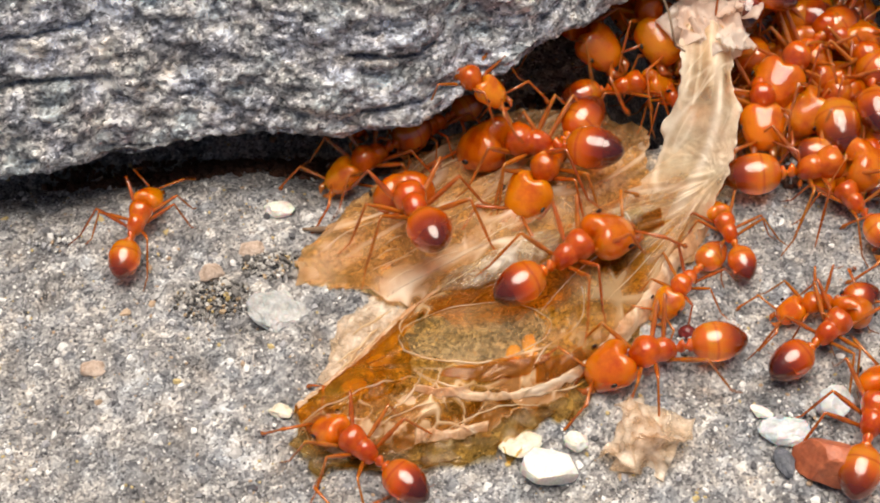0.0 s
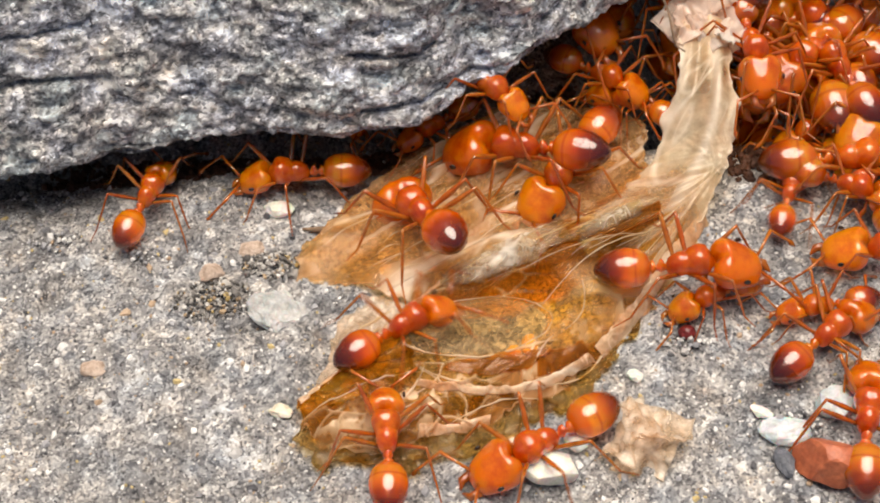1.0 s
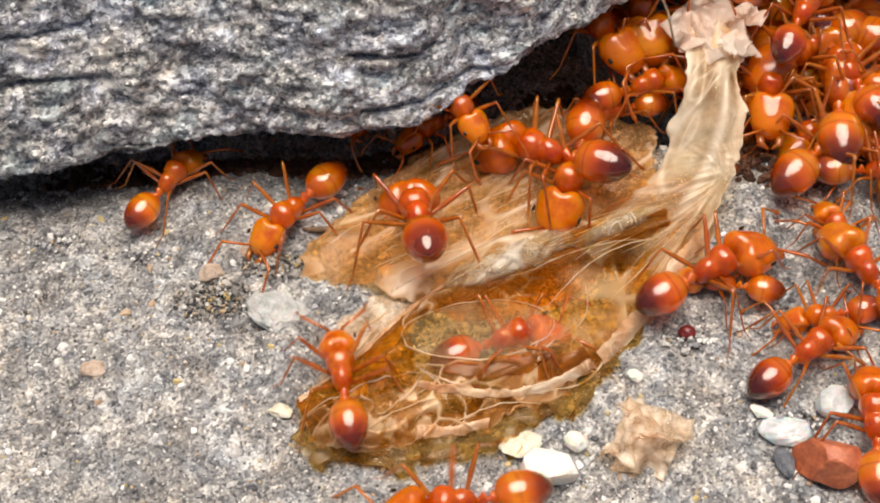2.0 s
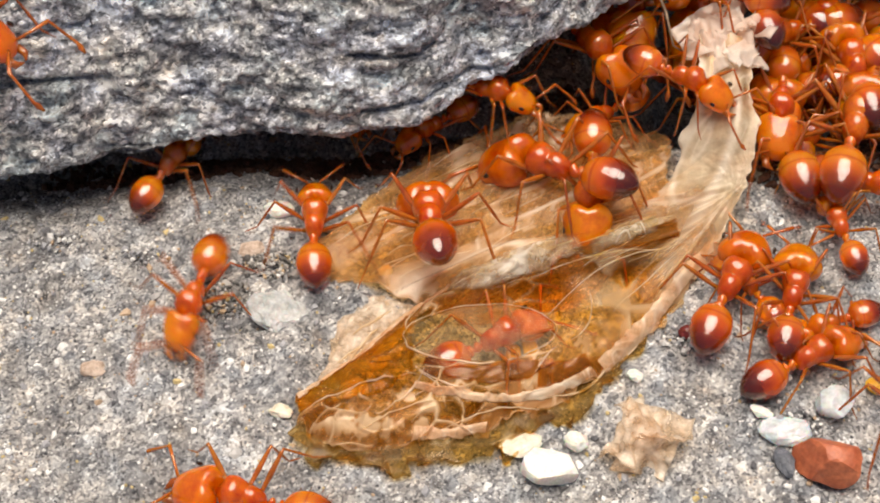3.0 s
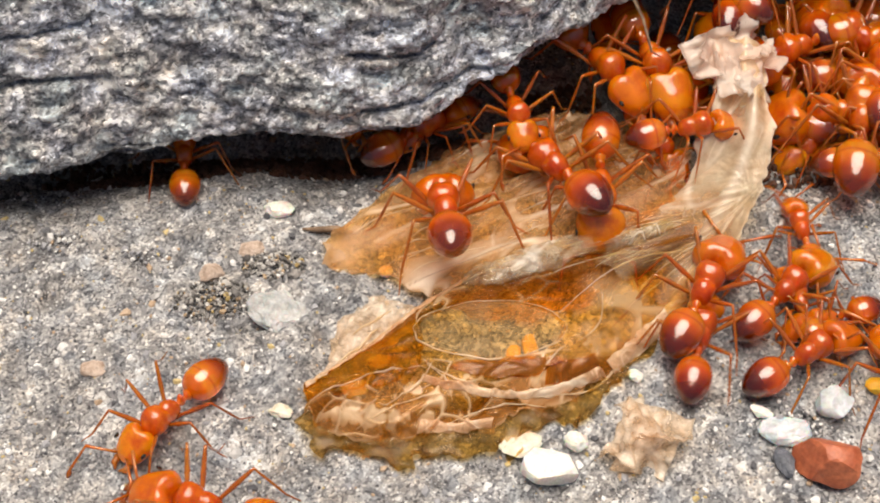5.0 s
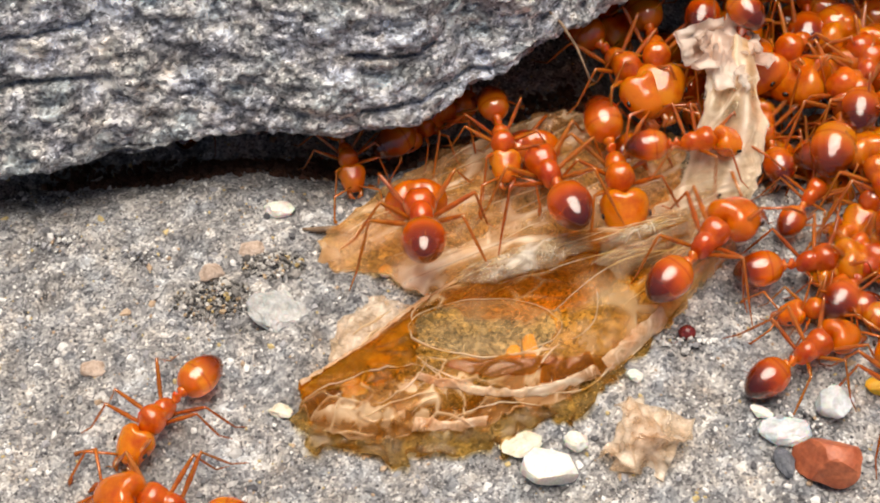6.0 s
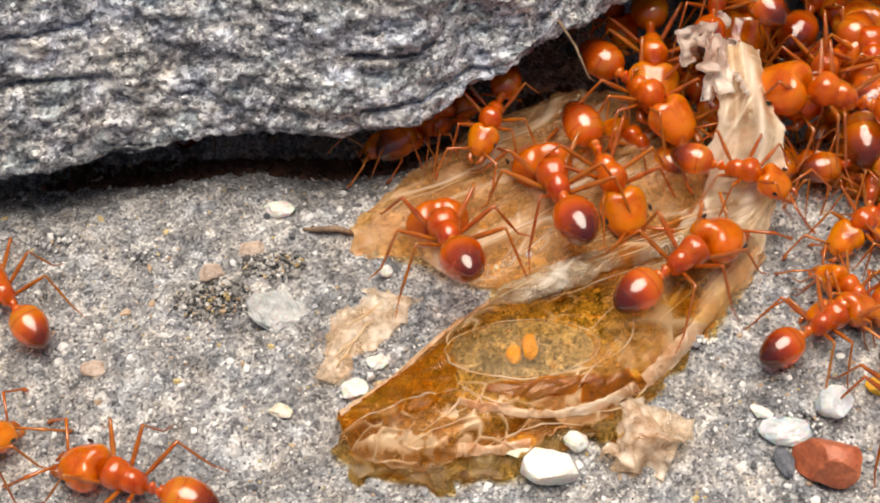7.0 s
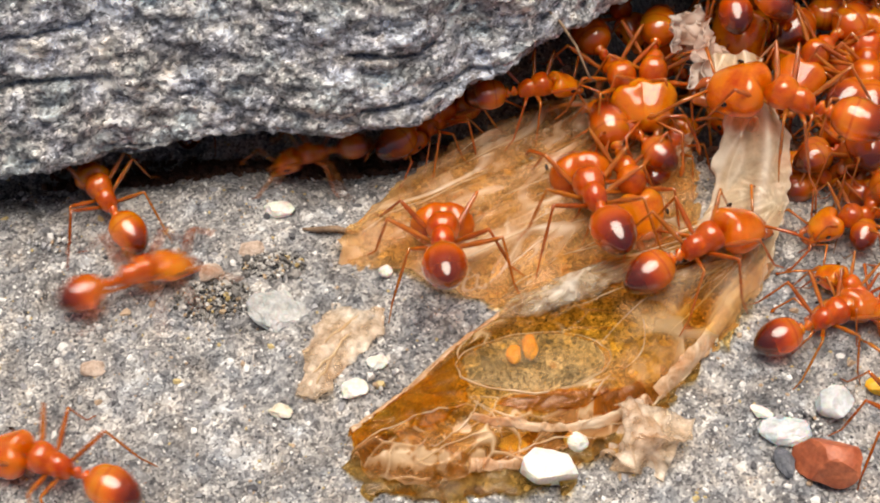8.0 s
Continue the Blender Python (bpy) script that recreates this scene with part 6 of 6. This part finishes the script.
    crawl("h1", [(0.00, 11.32, 6.25, -0.60, -8, 0), (4.00, 11.42, 6.25, -0.60, 7, 0), (5.50, 11.71, 3.87, -0.60, -40, 0), (8.00, 12.81, 3.01, -0.60, 25, 0)])
    crawl("h2", [(0.00, 12.87, 8.89, -1.20, -154, 0), (4.00, 13.28, 9.02, -1.20, -162, 0), (8.00, 12.98, 9.84, -1.20, -200, 0)])
    crawl("h3", [(0.00, 15.08, 8.67, -0.20, -67, 0), (4.00, 15.30, 8.13, -0.20, -75, 0), (8.00, 15.40, 8.80, -0.20, -78, 0)])
    crawl("h4", [(0.00, 9.05, 10.46, 0.40, -105, 0), (2.00, 9.03, 10.74, 0.40, -106, 0), (4.00, 9.68, 10.33, 0.40, -102, 0), (8.00, 11.07, 10.61, 0.40, -110, 0)])
    crawl("h5", [(0.00, 5.90, 10.91, 0.40, -66, 0), (4.00, 5.38, 10.36, 0.40, -75, 0), (8.00, 5.96, 10.22, 0.40, -65, 0)])
    crawl("h6", [(0.00, 12.68, 5.18, -0.40, -148, 0), (4.00, 12.67, 5.06, -0.40, -127, 0), (6.00, 12.66, 3.89, -0.40, -170, 0), (8.00, 12.64, 2.73, -0.40, -212, 0)])
    crawl("h8", [(0.00, 13.39, 1.25, 0.00, 122, 0), (2.00, 14.28, 3.14, 0.00, 108, 0), (4.00, 14.80, 7.41, 0.00, 120, 0), (5.00, 14.46, 4.68, 0.00, 179, 0), (6.00, 14.12, 1.95, 0.00, 238, 0), (8.00, 13.70, 0.90, 0.00, 189, 0)])
    crawl("h9", [(0.00, 11.14, 8.17, 0.10, -48, 0), (4.00, 11.86, 7.77, 0.10, -54, 0), (5.33, 11.59, 7.91, 0.10, -110, 0), (6.67, 11.31, 8.04, 0.10, -167, 0), (8.00, 11.04, 8.17, 0.10, -224, 0)])
    crawl("h12", [(0.00, 11.82, 8.28, 0.20, -106, 0), (1.50, 11.86, 7.75, 0.20, -177, 0), (3.00, 11.89, 7.23, 0.20, -247, 0), (3.75, 11.75, 6.39, 0.20, -199, 0), (4.50, 11.61, 5.55, 0.20, -151, 0), (5.15, 11.33, 4.74, 0.20, -221, 0), (5.80, 11.06, 3.94, 0.20, -291, 0), (6.15, 10.52, 4.06, 0.20, -226, 0), (6.50, 9.98, 4.18, 0.20, -160, 0), (7.50, 10.81, 4.18, 0.20, -131, 0), (7.67, 11.46, 4.22, 0.20, -188, 0), (7.83, 12.11, 4.27, 0.20, -246, 0), (8.00, 12.76, 4.31, 0.20, -303, 0)])
    crawl("h15", [(0.00, 14.05, 5.18, 0.30, 110, 0), (3.00, 14.08, 6.07, 0.30, 108, 0), (8.00, 13.86, 2.85, 0.30, 115, 0)])
    crawl("h17", [(0.00, 13.57, 7.59, 0.60, 121, 0), (3.00, 14.06, 6.93, 0.60, 45, 0), (5.50, 13.98, 6.36, 0.60, -7, 0), (8.00, 13.89, 5.78, 0.60, -59, 0)])
    crawl("h18", [(0.00, 11.57, 9.66, 0.90, 138, 0), (4.00, 12.04, 9.53, 0.90, 126, 0), (6.00, 12.51, 9.39, 0.90, 86, 0), (8.00, 12.98, 9.25, 0.90, 46, 0)])
    crawl("k5", [(0.00, 12.40, 7.25, 1.00, -132, 0), (1.10, 12.66, 7.27, 1.00, -135, 0), (2.00, 12.62, 7.32, 1.00, -149, 0), (3.10, 12.10, 8.01, 1.00, -162, 0), (4.20, 12.34, 7.33, 1.00, -167, 0), (5.40, 12.26, 7.37, 1.00, -146, 0), (6.30, 12.38, 7.52, 1.00, -143, 0), (7.20, 13.29, 6.67, 1.00, -124, 0), (8.00, 13.00, 7.38, 1.00, -130, 0)])
    crawl("k6", [(0.00, 14.22, 5.96, 0.90, 92, 0), (1.10, 13.34, 6.08, 0.90, 110, 0), (2.00, 13.61, 5.91, 0.90, 112, 0), (3.10, 13.91, 6.15, 0.90, 98, 0), (4.20, 14.66, 5.91, 0.90, 74, 0), (5.40, 14.50, 5.92, 0.90, 83, 0), (6.30, 13.96, 5.89, 0.90, 63, 0), (7.20, 15.34, 5.84, 0.90, 42, 0), (8.00, 14.46, 5.94, 0.90, 45, 0)])
    crawl("k7", [(0.00, 13.36, 3.28, 0.30, -2, 0), (1.10, 12.89, 2.03, 0.30, -25, 0), (2.00, 13.86, 2.53, 0.30, -2, 0), (3.10, 13.48, 2.11, 0.30, -20, 0), (4.20, 13.80, 3.07, 0.30, 3, 0), (5.40, 13.88, 2.95, 0.30, 4, 0), (6.30, 13.18, 3.50, 0.30, 9, 0), (7.20, 13.54, 2.81, 0.30, 16, 0), (8.00, 13.16, 3.57, 0.30, 30, 0)])
    crawl("k9", [(0.00, 10.01, 9.00, 2.60, 140, 0), (1.10, 9.02, 8.92, 2.60, 150, 0), (2.00, 9.02, 8.65, 2.60, 169, 0), (3.10, 9.47, 8.17, 2.60, 170, 0), (4.20, 9.42, 8.74, 2.60, 152, 0), (5.40, 9.52, 8.63, 2.60, 120, 0), (6.30, 9.34, 8.55, 2.60, 124, 0), (7.20, 10.19, 8.63, 2.60, 127, 0), (8.00, 10.30, 8.98, 2.60, 123, 0)])
    for key, x, y, z, turn in (("m1", 8.6, 8.4, -2.0, -60), ("m2", 10.6, 7.0, -2.2, 100), ("m3", 12.2, 8.8, -2.8, -150), ("m4", 13.9, 7.2, -2.4, 60), ("m5", 15.4, 8.6, -2.6, 140), ("m6", 10.4, 9.6, -3.0, 20)):
        crawl(key, [(0.0, x, y, z, turn, 0), (2.5, x + 0.4, y - 0.2, z, turn + 16, 0), (5.5, x - 0.1, y + 0.3, z, turn - 8, 0), (8.0, x + 0.2, y + 0.1, z, turn + 12, 0)])
    # the skin is tugged towards the nest; its strip swings a little behind it
    slide = [(0.0, -0.45, -0.15, 4.0), (0.5, -0.40, -0.1, 4.0), (1.0, -0.45, 0.05, 4.6), (1.5, -0.37, 0.0, 4.0), (1.7, -0.34, 0.0, 3.6), (3.0, -0.03, -0.07, 0.0), (3.5, 0.04, -0.02, -0.7), (4.0, 0.0, 0.0, 0.0),
             (4.5, 0.14, 0.26, -0.7), (4.7, 0.45, 0.12, -2.2), (5.8, 0.42, 0.2, -2.8), (6.0, 0.30, 0.2, -2.6), (6.5, 0.95, -0.3, -4.0), (7.0, 1.19, -0.65, 0.5), (7.5, 1.25, -0.72, 2.3), (8.0, 1.45, -1.15, 1.4)]
    walk(SKIN, [(t, pose(x * MM, y * MM, 0, 0, 0, turn)) for t, x, y, turn in slide])
    walk(STRAP, [(t, pose(8.6 * MM, 0.6 * MM, 0, 0, 0, turn)) for t, turn in ((0.0, -4.5), (1.0, -5.0), (1.7, -4.0), (3.0, -1.5), (4.0, -1.0), (4.7, 1.0), (5.8, 2.0), (6.5, 6.0), (7.0, 7.0), (8.0, 8.0))])
    walk(FLAP, [(t, pose(x * MM, y * MM, 0, 0, 0, turn)) for t, x, y, turn in ((0.0, 0, 0, 0), (6.0, 0, 0, 0), (6.5, 0.05, 0.9, 0), (7.0, 0.1, 1.6, 0), (7.5, -0.2, 1.7, 0), (8.0, -0.5, 1.7, 0))])
    walk(TUFT, [(t, pose(x * MM, y * MM, 2.9 * MM, 0, tip, turn)) for t, x, y, tip, turn in ((0.0, 9.0, 6.9, 0, 0), (1.0, 8.9, 7.1, 0, 6), (1.7, 9.0, 6.8, 0, 0), (3.0, 9.3, 6.2, 0, -8), (4.0, 9.3, 5.6, 0, -8), (4.5, 9.35, 5.1, 0, -10), (4.7, 9.5, 5.0, 5, -10), (5.8, 9.2, 5.4, 25, -4), (6.5, 9.3, 5.3, 35, 0), (7.0, 9.0, 5.2, 45, 6), (7.5, 8.6, 5.3, 58, 10), (8.0, 8.5, 5.6, 62, 12))])
    walk(FLAKE, [(t, pose(x * MM, y * MM, 0, 0, 0, turn)) for t, x, y, turn in ((0.0, -1.9, -3.2, -8), (6.0, -1.9, -3.2, -8), (6.5, -1.95, -3.3, -8), (7.0, -2.1, -2.9, -4), (7.5, -2.7, -3.2, 0), (8.0, -2.8, -3.4, 0))])
    walk(ARC, [(t, pose(x * MM, y * MM, z * MM, 0, 0, turn)) for t, x, y, z, turn in ((0.0, 1.8, 2.2, 0.6, -14), (4.7, 1.6, 2.0, 0.6, -12), (5.8, 0.0, 0.0, 0.0, 0), (8.0, 0.05, 0.0, 0.0, 1))])


motions()
